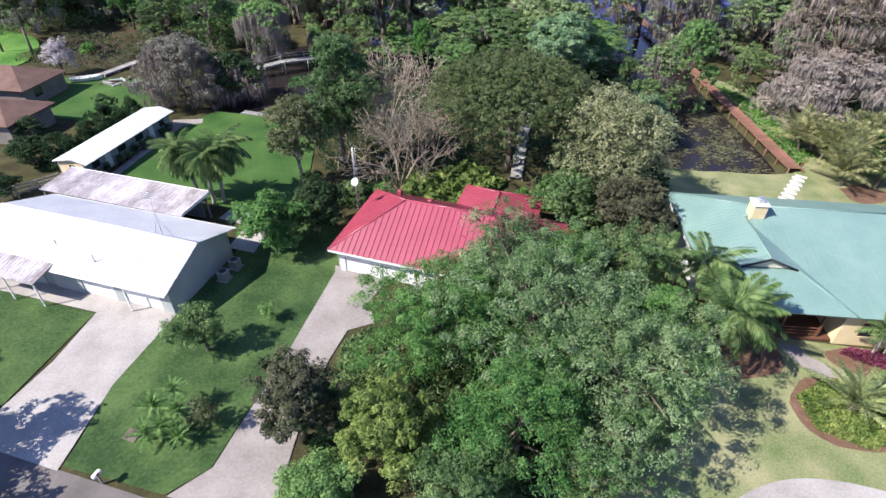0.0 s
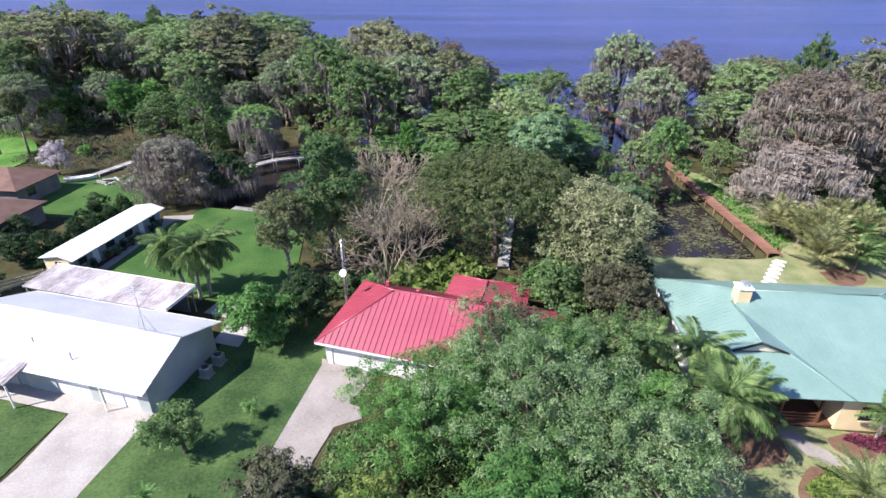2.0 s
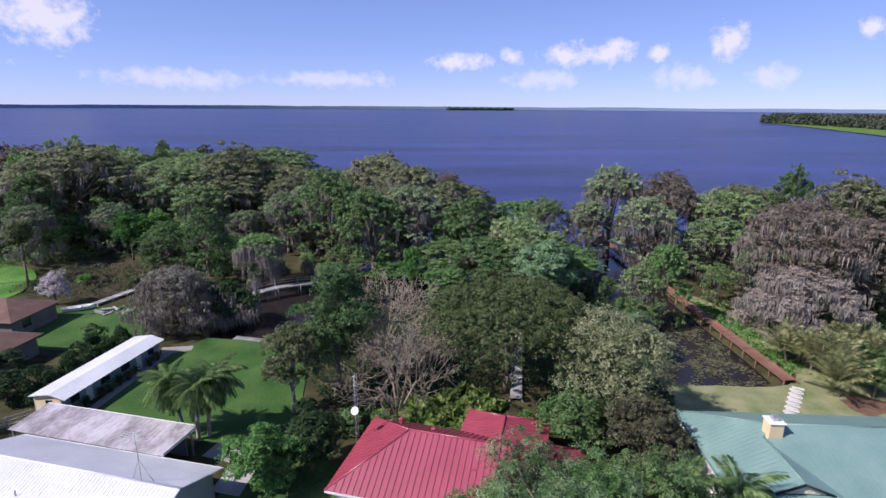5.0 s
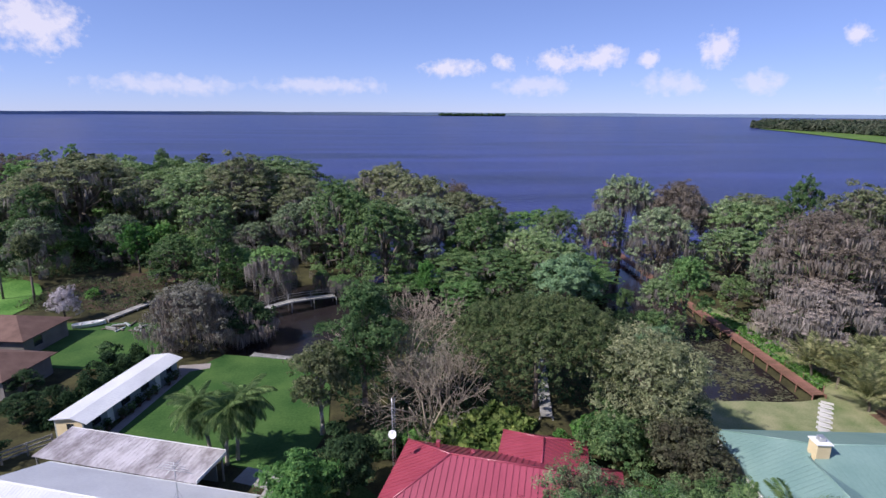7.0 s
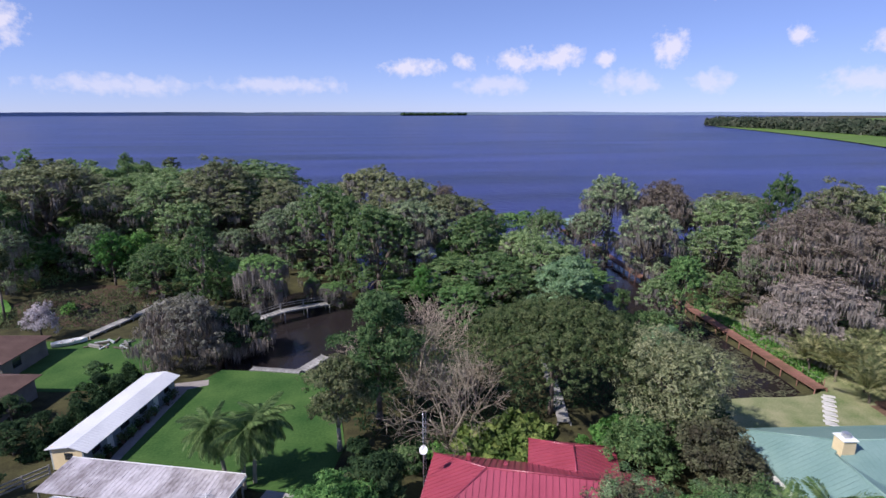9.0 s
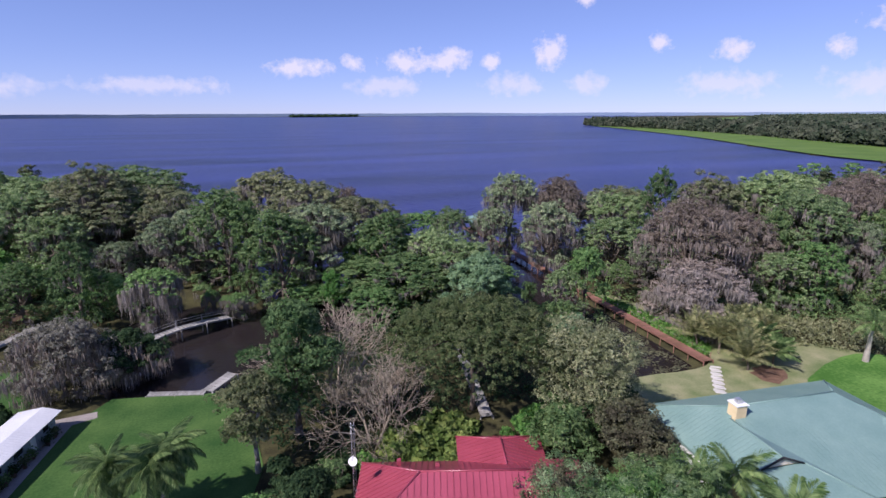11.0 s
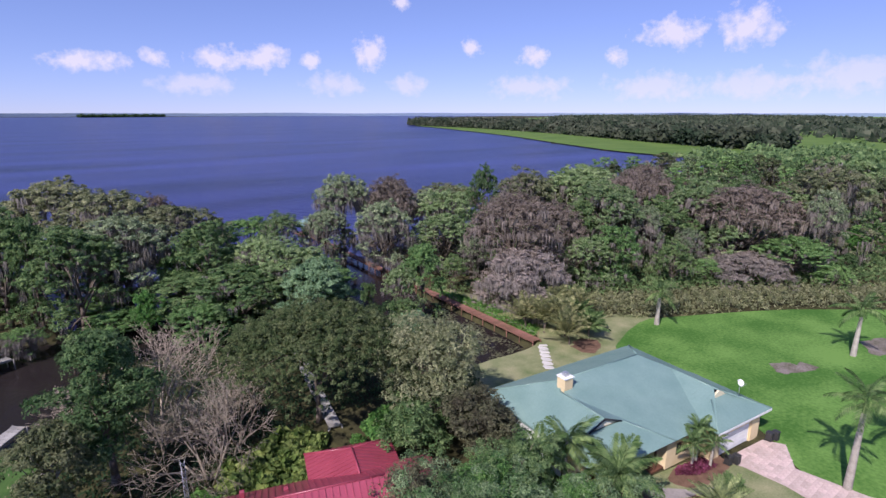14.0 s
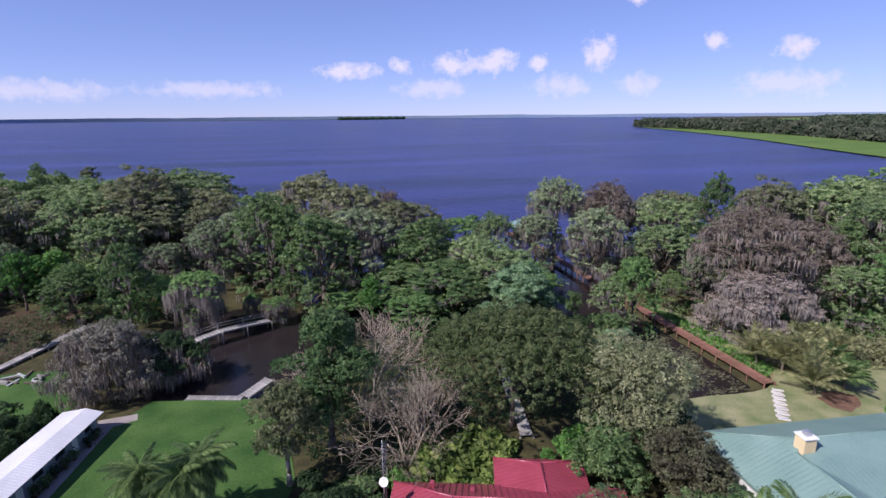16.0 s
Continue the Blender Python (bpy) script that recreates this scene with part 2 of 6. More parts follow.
def add_box(bm, x0, x1, y0, y1, z0, z1, m=None, bevel=0.0):
    r = bmesh.ops.create_cube(bm, size=1.0, matrix=Matrix.Translation(((x0 + x1) / 2, (y0 + y1) / 2, (z0 + z1) / 2)) @ Matrix.Diagonal((x1 - x0, y1 - y0, z1 - z0, 1)))
    vs = r["verts"]
    if bevel:
        es = list({e for v in vs for e in v.link_edges})
        vs = [v for v in bmesh.ops.bevel(bm, geom=es, offset=bevel, segments=1, affect="EDGES")["verts"]]
    if m is not None:
        bmesh.ops.transform(bm, matrix=m, verts=vs)
    return bm


def box(x0, x1, y0, y1, z0, z1, m=None, bevel=0.0):
    return add_box(bmesh.new(), x0, x1, y0, y1, z0, z1, m, bevel)


def tubes(segments, sides=6):
    """Tapered round limbs; each segment is (p0, p1, r0, r1)."""
    V, F = [], []
    for p0, p1, r0, r1 in segments:
        p0, p1 = Vector(p0), Vector(p1)
        d = p1 - p0
        if d.length < 1e-4:
            continue
        a = d.normalized().orthogonal().normalized()
        b = d.normalized().cross(a)
        i = len(V)
        for p, r in ((p0, r0), (p1, r1)):
            for k in range(sides):
                w = 2 * math.pi * k / sides
                V.append(p + (a * math.cos(w) + b * math.sin(w)) * r)
        for k in range(sides):
            F.append((i + k, i + (k + 1) % sides, i + sides + (k + 1) % sides, i + sides + k))
        F.append(tuple(i + sides + k for k in range(sides)))
        F.append(tuple(i + sides - 1 - k for k in range(sides)))
    return V, F


def chain_part(name, points, radii, material, parent=None, label="", sides=9):
    """One continuous round stem through the points."""
    V, F = [], []
    for i, (p, rad) in enumerate(zip(points, radii)):
        for k in range(sides):
            w = 2 * math.pi * k / sides
            V.append((p[0] + rad * math.cos(w), p[1] + rad * math.sin(w), p[2]))
        if i:
            o = (i - 1) * sides
            F += [(o + k, o + (k + 1) % sides, o + sides + (k + 1) % sides, o + sides + k) for k in range(sides)]
    F.append(tuple(len(V) - sides + k for k in range(sides)))
    return link_mesh(name, mesh_of(name, V, F), material, parent, label, True)


def tube_part(name, segments, material, parent=None, label="", sides=6):
    V, F = tubes(segments, sides)
    return link_mesh(name, mesh_of(name, V, F), material, parent, label, True)


def quads(name, P):
    """A mesh of loose quads from an array of shape (n, 4, 3)."""
    n = len(P)
    me = bpy.data.meshes.new(name)
    me.vertices.add(4 * n)
    me.vertices.foreach_set("co", np.ascontiguousarray(P, dtype=np.float32).ravel())
    me.loops.add(4 * n)
    me.loops.foreach_set("vertex_index", np.arange(4 * n, dtype=np.int32))
    me.polygons.add(n)
    me.polygons.foreach_set("loop_start", np.arange(0, 4 * n, 4, dtype=np.int32))
    me.update(calc_edges=True)
    return me


def tris(name, P):
    """A mesh of loose triangles from an array of shape (n, 3, 3)."""
    n = len(P)
    me = bpy.data.meshes.new(name)
    me.vertices.add(3 * n)
    me.vertices.foreach_set("co", np.ascontiguousarray(P, dtype=np.float32).ravel())
    me.loops.add(3 * n)
    me.loops.foreach_set("vertex_index", np.arange(3 * n, dtype=np.int32))
    me.polygons.add(n)
    me.polygons.foreach_set("loop_start", np.arange(0, 3 * n, 3, dtype=np.int32))
    me.update(calc_edges=True)
    return me


def leaf_tris(rng, C, Nrm, size, ratio=0.4):
    """Narrow pointed leaf sprays at C facing roughly along Nrm."""
    t = unit(np.cross(Nrm, rng.normal(size=(len(C), 3))))
    b = unit(np.cross(Nrm, t))
    s = np.asarray(size).reshape(-1, 1)
    return np.stack([C - t * s * 0.8 - b * s * ratio, C - t * s * 0.8 + b * s * ratio, C + t * s], axis=1)


def unit(a):
    return a / np.maximum(np.linalg.norm(a, axis=-1, keepdims=True), 1e-6)


def leaf_quads(rng, C, Nrm, size, ratio=0.55, droop=0.0):
    """Diamond leaf clumps at C facing roughly along Nrm."""
    n = len(C)
    t = unit(np.cross(Nrm, rng.normal(size=(n, 3))))
    t[:, 2] -= droop
    t = unit(t)
    b = unit(np.cross(Nrm, t))
    s = np.asarray(size).reshape(-1, 1)
    fold = unit(Nrm) * s * 0.18
    return np.stack([C - t * s, C + b * s * ratio - fold, C + t * s, C - b * s * ratio - fold], axis=1)


def blob_points(rng, blobs, count, inner=0.45):
    """Points in the shells of ellipsoid clumps (x, y, z, rx, ry, rz), denser above, with their outward ways."""
    B = np.array(blobs, dtype=float)
    w = B[:, 3] * B[:, 4] + B[:, 3] * B[:, 5]
    k = rng.choice(len(B), size=count, p=w / w.sum())
    d = unit(rng.normal(size=(count, 3)))
    flip = (d[:, 2] < -0.15) & (rng.random(count) < 0.75)
    d[flip, 2] *= -1
    lump = 1 + 0.22 * np.sin(5 * d[:, 0] + k) * np.cos(4.3 * d[:, 1] - 2 * k) + 0.12 * np.sin(9 * d[:, 2] + 3 * k)
    r = (inner + (1 - inner) * rng.random(count) ** 0.45) * lump
    P = B[k, :3] + d * B[k, 3:6] * r[:, None]
    return P, d


def clump_points(rng, blobs, count, inner=0.45, sub=0.3, per=30):
    """Leaves gathered in small tufts that sit in the shells of larger clumps."""
    m = max(8, count // per)
    S, d = blob_points(rng, blobs, m, inner)
    k = rng.integers(m, size=count)
    e = unit(rng.normal(size=(count, 3)))
    e[:, 2] = np.where((e[:, 2] < 0) & (rng.random(count) < 0.6), -e[:, 2], e[:, 2])
    size = sub * (0.55 + 0.9 * rng.random(m))
    P = S[k] + e * (size[k] * (0.35 + 0.65 * rng.random(count) ** 0.5))[:, None] * np.array([1, 1, 0.75])
    return P, unit(0.7 * e + 0.5 * d[k])


def sheet(name, outline, z, material, parent=None, label="", step=0.0, thick=0.0):
    bm = bmesh.new()
    f = bm.faces.new([bm.verts.new((x, y, z)) for x, y in outline])
    f.normal_update()
    if f.normal.z < 0:
        f.normal_flip()
    if thick:
        r = bmesh.ops.extrude_face_region(bm, geom=[f])
        bmesh.ops.translate(bm, vec=(0, 0, -thick), verts=[v for v in r["geom"] if isinstance(v, bmesh.types.BMVert)])
        bmesh.ops.recalc_face_normals(bm, faces=bm.faces[:])
    bmesh.ops.triangulate(bm, faces=[g for g in bm.faces if len(g.verts) > 4])
    return part(name, bm, material, parent, label)


def smooth_outline(points, wobble=0.0, seed=1, n=4):
    """A closed outline rounded by a spline, with a slight uneven edge."""
    rng = np.random.default_rng(seed)
    out, m = [], len(points)
    for i in range(m):
        p0, p1, p2, p3 = (np.array(points[(i + k - 1) % m], float) for k in range(4))
        for j in range(n):
            t = j / n
            out.append(0.5 * (2 * p1 + (p2 - p0) * t + (2 * p0 - 5 * p1 + 4 * p2 - p3) * t * t + (3 * p1 - p0 - 3 * p2 + p3) * t ** 3) + rng.normal(size=2) * wobble)
    return [tuple(p) for p in out]


def wall(length, height, thick, holes=()):
    """A wall along x from 0, outer face at y=0, with openings (x0, x1, z0, z1) cut through."""
    xs = sorted({0.0, length, *[v for h in holes for v in h[:2]]})
    zs = sorted({0.0, height, *[v for h in holes for v in h[2:]]})
    bm = bmesh.new()
    G = {(i, j): bm.verts.new((x, 0, z)) for i, x in enumerate(xs) for j, z in enumerate(zs)}
    for i in range(len(xs) - 1):
        for j in range(len(zs) - 1):
            cx, cz = (xs[i] + xs[i + 1]) / 2, (zs[j] + zs[j + 1]) / 2
            if not any(h[0] < cx < h[1] and h[2] < cz < h[3] for h in holes):
                bm.faces.new((G[i, j], G[i + 1, j], G[i + 1, j + 1], G[i, j + 1]))
    bmesh.ops.delete(bm, geom=[v for v in bm.verts if not v.link_faces], context="VERTS")
    r = bmesh.ops.extrude_face_region(bm, geom=bm.faces[:], use_keep_orig=True)
    bmesh.ops.translate(bm, vec=(0, thick, 0), verts=[g for g in r["geom"] if isinstance(g, bmesh.types.BMVert)])
    bmesh.ops.recalc_face_normals(bm, faces=bm.faces[:])
    return bm


def roof_plane(name, poly, material, parent, spacing=0.5, rib=0.03, thick=0.08, singles=False, label=""):
    """A roof slope with raised seams that run up it. The first two corners lie on the eave."""
    P = [Vector(p) for p in poly]
    e = (P[1] - P[0]).normalized()
    n = (P[1] - P[0]).cross(P[2] - P[1]).normalized()
    if n.z < 0:
        n = -n
    up = n.cross(e)
    bm = bmesh.new()
    top = [bm.verts.new(p) for p in P]
    bot = [bm.verts.new(p - n * thick) for p in P]
    bm.faces.new(top), bm.faces.new(bot[::-1])
    for i in range(len(P)):
        j = (i + 1) % len(P)
        bm.faces.new((top[i], bot[i], bot[j], top[j]))
    bmesh.ops.recalc_face_normals(bm, faces=bm.faces[:])
    slope = part(name, bm, material, parent, label)
    if not spacing:
        return slope
    S = [((p - P[0]).dot(e), (p - P[0]).dot(up)) for p in P]
    joined = bmesh.new()
    s = min(a for a, _ in S) + spacing * 0.5
    while s < max(a for a, _ in S):
        ts = sorted(t0 + (t1 - t0) * (s - s0) / (s1 - s0) for (s0, t0), (s1, t1) in zip(S, S[1:] + S[:1]) if (s0 - s) * (s1 - s) < 0)
        if len(ts) >= 2 and ts[-1] - ts[0] > 0.3:
            m = Matrix.Translation(P[0] + e * s + up * ts[0]) @ Matrix((e, up, n)).transposed().to_4x4()
            length = ts[-1] - ts[0]
            if singles:
                part("seam", box(-0.025, 0.025, 0.01, length - 0.01, 0, rib * 1.6, m), material, slope)
            else:
                add_box(joined, -rib * 0.7, rib * 0.7, 0.01, length - 0.01, 0, rib, m)
        s += spacing
    if singles:
        joined.free()
    else:
        part("seams", joined, material, slope)
    return slope


def ridge_cap(a, b, material, parent, r=0.09):
    return tube_part("ridge_cap", [(a, b, r, r)], material, parent, sides=6)


# ---- ground and water ----
SHORE = [(-5000, 420), (-700, 330), (-300, 262), (-150, 245), (-85, 225), (-44, 190), (-22, 142), (0, 122), (30, 118), (60, 116), (85, 122), (130, 128), (200, 150), (290, 160), (380, 181), (395, 282), (543, 570), (785, 1212), (860, 1300), (1100, 1700), (2200, 3000), (5000, 4200)]
CANAL_WEST = [(-31, 72), (-19, 69.6), (-14, 73), (-11, 84), (-13, 98), (-24, 104), (-36, 97), (-39, 86), (-35, 78)]
CREEK = [(23.5, 56.2), (31, 55.6), (40, 55.2), (40.5, 62), (41, 84), (47, 104), (48, 140), (8, 140), (-14, 130), (-13, 98), (-4, 84), (14, 80), (20, 84), (23, 75), (22, 64)]
POND = [(-66, 93), (-53, 91), (-47, 100), (-52, 112), (-66, 114), (-74, 104)]


def shore_y(x):
    return np.interp(x, [p[0] for p in SHORE], [p[1] for p in SHORE])


def inside(x, y, poly):
    """Signed distance to an outline, positive inside."""
    x, y = np.asarray(x, float), np.asarray(y, float)
    d, c = np.full(x.shape, 1e9), np.zeros(x.shape, bool)
    for (x0, y0), (x1, y1) in zip(poly, poly[1:] + poly[:1]):
        t = np.clip(((x - x0) * (x1 - x0) + (y - y0) * (y1 - y0)) / ((x1 - x0) ** 2 + (y1 - y0) ** 2), 0, 1)
        d = np.minimum(d, np.hypot(x - x0 - t * (x1 - x0), y - y0 - t * (y1 - y0)))
        if y1 != y0:
            c ^= ((y0 > y) != (y1 > y)) & (x < (x1 - x0) * (y - y0) / (y1 - y0) + x0)
    return np.where(c, d, -d)


def wetness(x, y):
    w = np.maximum(inside(x, y, CANAL_WEST), inside(x, y, CREEK))
    w = np.maximum(w, inside(x, y, POND) * 0.4)
    lake = np.minimum((y - shore_y(x)) * 0.7, 4450 - y)
    return np.maximum(w, lake)


def spread(a, b, step, far):
    out = list(np.arange(a, b + 0.01, step))
    s, p, q = step, out[0], out[-1]
    left, right = [], []
    while p > -far:
        s *= 1.16
        p -= s
        left.append(p)
    s = step
    while q < far:
        s *= 1.16
        q += s
        right.append(q)
    return np.array(left[::-1] + out + right)


gx, gy = spread(-80, 100, 1.25, 5200), spread(-10, 140, 1.25, 5200)
X, Y = np.meshgrid(gx, gy)
Wt = wetness(X, Y)
Zg = -0.03 - 1.9 / (1 + np.exp(-(np.clip(Wt, -20, 20) - 0.3) * 1.8)) + 0.05 * np.sin(X * 0.31) * np.cos(Y * 0.27)
Zg = np.minimum(Zg, -0.03)
rows_n, cols_n = X.shape
idx = np.arange(rows_n * cols_n).reshape(rows_n, cols_n)
ground_me = bpy.data.meshes.new("ground")
ground_me.from_pydata(np.stack([X, Y, Zg], -1).reshape(-1, 3).tolist(), [], np.stack([idx[:-1, :-1], idx[:-1, 1:], idx[1:, 1:], idx[1:, :-1]], -1).reshape(-1, 4).tolist())
ground_me.update()
tagged(link_mesh("ground", ground_me, LITTER, smooth=True), "dark leaf litter and soil under the trees", "ground", kind="structure")
tagged(sheet("water", [(-5200, 55), (5200, 55), (5200, 5200), (-5200, 5200)], -0.75, LAKE), "wide blue lake ruffled by wind", "lake", kind="structure")
tagged(sheet("canal_water_west", smooth_outline([(-33, 70), (-17, 67), (-9, 72), (-8, 100), (-30, 108), (-43, 92), (-38, 75)]), -0.72, CANAL), "still dark brown canal water", "canal", kind="structure")
tagged(sheet("canal_water_east", [(18, 50), (44, 50), (45, 104), (49, 112), (-10, 112), (-12, 78), (14, 76)], -0.715, CANAL), "dark still creek water under the trees", "canal", kind="structure")
tagged(sheet("pond_water", smooth_outline(POND), -0.70, surface("brown_pond", (0.045, 0.030, 0.020), (0.10, 0.065, 0.042), 0.4, 4, 0.6, 0.2)), "brown shallow marsh pond with weeds", "pond", kind="structure")


def lawn(name, outline, material, label, z=0.02, wobble=0.05, seed=1):
    return tagged(sheet(name, smooth_outline(outline, wobble, seed, 3) if wobble else outline, z, material), label, "lawn", kind="structure")


lawn("lawn_front", [(-22.8, 17.9), (-16, 16.1), (-13.9, 17.8), (-13.3, 20.1), (-11.3, 27.3), (-9.2, 36.2), (-8.4, 41), (-12, 45), (-18.5, 40), (-20.9, 31.4), (-22.7, 24.1)], GRASS, "mown green front lawn between the driveways", wobble=0)
lawn("lawn_far_left", [(-29.3, 21.9), (-27.5, 31.1), (-36.2, 33.7), (-60, 41), (-60, 30)], GRASS, "mown green lawn beside the wide driveway", wobble=0)
lawn("lawn_back", [(-36.0, 52.8), (-29, 50.5), (-22, 46.5), (-16.5, 45), (-14.5, 52), (-15.5, 62), (-19.5, 68.6), (-30.8, 71.2), (-33.6, 66.5)], GRASS_BACK, "bright green mown lawn behind the sheds", wobble=0)
lawn("lawn_brown_house", [(-57, 71), (-45, 68), (-39, 73), (-42, 82), (-52, 84), (-60, 83)], GRASS_BACK, "patchy lawn behind the brown-roofed house")
lawn("lawn_far_house", [(-95, 78), (-72, 84), (-70, 96), (-80, 108), (-105, 110)], GRASS_FIELD, "green lawn by the marsh pond")
lawn("lawn_east_front", [(10, 11), (17, 13.0), (21, 14), (30, 13), (37, 15), (36, 25.5), (24, 29), (17, 34), (12, 30), (9, 20)], GRASS_PALE, "dry pale green lawn in front of the teal-roofed house", wobble=0.1, seed=4)
lawn("lawn_east_back", [(23, 45), (24.5, 54.5), (33, 54.5), (41, 54.4), (44, 58), (41.5, 62), (42, 80), (46, 84), (52, 62), (60, 55), (64, 46.5), (47, 42), (30, 44)], GRASS_PALE, "sloping back lawn of the teal-roofed house", 0.022, 0.1, 5)
lawn("field", [(46, 44), (60, 50), (68, 47.5), (86, 37.5), (98, 28.5), (120, 15), (110, -15), (45, -10), (37, 8), (39, 19), (44, 26)], GRASS_FIELD, "wide bright green grass field", 0.026, 0.1, 6)

# drives, paths and road
tagged(sheet("driveway_white_house", [(-20.9, 31.3), (-22.7, 24.1), (-23.0, 17.6), (-35, 21.3), (-29.2, 21.9), (-28.0, 26.1), (-27.4, 31.2), (-36.2, 33.7), (-42, 35.5), (-41.5, 38), (-19.6, 31.9)], 0.035, CONCRETE), "wide pale concrete driveway", "driveway", kind="structure")
tagged(sheet("driveway_red_house", [(-9.3, 37.2), (-9.2, 36.3), (-11.25, 27.3), (-13.2, 20.1), (-13.8, 17.8), (-15.9, 16.0), (-9.6, 14.2), (-9.2, 20), (-8.2, 26.1), (-7.2, 29.2), (-5.2, 30.0), (-5.4, 31.2), (-6.3, 31.6), (-5.0, 34.2), (-4.4, 35.8)], 0.037, CONCRETE2), "stained grey concrete driveway to the red-roofed house", "driveway", kind="structure")
tagged(sheet("road", [(-70, 31.7), (-23, 17.7), (-9.6, 13.7), (14, 9.5), (60, 2), (60, -5), (0, 4), (-70, 25)], 0.03, ASPHALT), "worn grey asphalt road in tree shade", "road", kind="structure")
tagged(sheet("driveway_circle", smooth_outline([(15.5, 13.5), (17, 15.6), (21, 16.9), (25.5, 16.3), (30, 14), (36, 8), (24, 6), (14, 8)], 0, 1, 6), 0.036, CONCRETE), "pale curved concrete drive", "driveway", kind="structure")
tagged(sheet("garden_path", [(25.6, 27.8), (27.0, 27.6), (27.4, 26.5), (29.4, 24.6), (31.5, 23.6), (31.0, 22.7), (28.5, 23.5), (26.3, 25.6)], 0.038, CONCRETE2), "pinkish concrete garden path to the porch", "path", kind="structure")
shed_path = sheet("shed_path", [(-37.0, 52.6), (-36.0, 52.6), (-33.6, 66.4), (-31.4, 67.2), (-31.7, 68.6), (-35.6, 68.2), (-35.0, 66.4)], 0.035, CONCRETE2)
tagged(shed_path, "concrete walk along the long shed", "path", kind="structure")
tagged(sheet("side_path", [(-19.6, 39.8), (-17.0, 39.0), (-16.2, 44.6), (-21.2, 46.6), (-22.0, 44.6), (-18.9, 43.4)], 0.035, CONCRETE), "white concrete pad beside the shed", "path", kind="structure")
tagged(sheet("mulch_bed", smooth_outline([(18, 24.5), (24.5, 25), (25, 28.5), (20, 29.5), (16.5, 27)], 0.1), 0.04, MULCH), "brown mulch bed round the palms", "flower bed", kind="structure")
tagged(sheet("mulch_bed_porch", smooth_outline([(29.5, 24.8), (35, 24.3), (35.5, 26.6), (29.2, 27.2)], 0.1), 0.041, MULCH), "mulch bed in front of the porch", "flower bed", kind="structure")
tagged(sheet("mulch_bed_back", smooth_outline([(44.6, 47.8), (47.4, 48.0), (49.2, 50), (47, 52), (44.4, 50.6)], 0.2), 0.042, MULCH), "reddish mulch under the garden palms", "flower bed", kind="structure")
tagged(sheet("mulch_round", smooth_outline([(24.3, 19.6), (28, 18.6), (30.4, 21), (29.6, 24), (26, 24.4), (23.8, 22.4)], 0.08), 0.043, MULCH), "round mulch ring under the cycad", "flower bed", kind="structure")
SAND = surface("bare_sand", (0.10, 0.09, 0.055), (0.24, 0.205, 0.18), 0.5, 4, 0.95, 0.3)
tagged(sheet("bare_patch_near", smooth_outline([(59, 29.5), (62, 27.5), (65, 27.0), (64, 29.5), (61, 31)], 0.25), 0.044, SAND), "bare sandy patch in the field", "ground", kind="structure")
tagged(sheet("bare_patch_far", smooth_outline([(75, 24), (78, 22), (83, 21.5), (84, 24.5), (79, 26)], 0.25), 0.044, SAND), "bare sandy patch in the field", "ground", kind="structure")

# paver drive by the teal garage: bricks big enough to tell apart
paver_base = tagged(sheet("paver_drive", [(35.3, 25.3), (42.0, 24.4), (43.0, 22.6), (39.6, 20.5), (40.5, 15), (44, 8), (37, 6), (35.4, 15), (36.2, 20), (36.0, 23.6)], 0.034, PAVER), "pink paver driveway in front of the garage", "driveway", kind="structure")
paver_me = bpy.data.meshes.new("paver")
bm = box(-0.285, 0.285, -0.285, 0.285, 0, 0.03, bevel=0.015)
bm.to_mesh(paver_me)
bm.free()
paver_me.materials.append(PAVER)
drive_outline = [(35.4, 25.2), (41.9, 24.3), (42.8, 22.6), (39.5, 20.5), (40.3, 15), (41, 11), (36.5, 11), (35.6, 15), (36.4, 20), (36.2, 23.6)]
for i in range(30):
    for j in range(30):
        px, py = 34.5 + 0.6 * i + 0.3 * (j % 2), 25.0 - 0.6 * j
        if inside(px, py, drive_outline) > 0.22:
            stone = new("paver", paver_me)
            stone.parent = paver_base
            stone.location = (px, py, 0.034)

# ---- red-roofed house ----
red = thing("red_house", -9.55, 36.2, 0, -18.2, "single-storey white house with a red standing-seam metal roof", "house")
EV, RZ, LEN, DEP = 2.6, 5.45, 19.0, 10.4
H2 = DEP / 2
front = roof_plane("roof", [(0, 0, EV), (LEN, 0, EV), (LEN - H2, H2, RZ), (H2, H2, RZ)], RED, red, 0.5, 0.035, singles=True)
roof_plane("roof", [(0, DEP, EV), (0, 0, EV), (H2, H2, RZ)], RED, red, 0.5, 0.035, singles=True)
roof_plane("roof", [(LEN, 0, EV), (LEN, DEP, EV), (LEN - H2, H2, RZ)], RED, red, 0.5, 0.035, singles=True)
roof_plane("roof", [(LEN, DEP, EV), (0, DEP, EV), (H2, H2, RZ), (LEN - H2, H2, RZ)], RED, red, 0.5, 0.035, singles=True)
for a, b in (((0, 0, EV), (H2, H2, RZ)), ((0, DEP, EV), (H2, H2, RZ)), ((H2, H2, RZ), (LEN - H2, H2, RZ)), ((LEN, 0, EV), (LEN - H2, H2, RZ)), ((LEN, DEP, EV), (LEN - H2, H2, RZ))):
    ridge_cap(a, b, RED, red)
roof_plane("rear_roof", [(8.4, 13.8, 2.75), (8.4, 9.9, 2.75), (12.3, 7.2, 4.05), (12.3, 11.4, 4.05)], RED, red, 0.5, 0.03, singles=True)
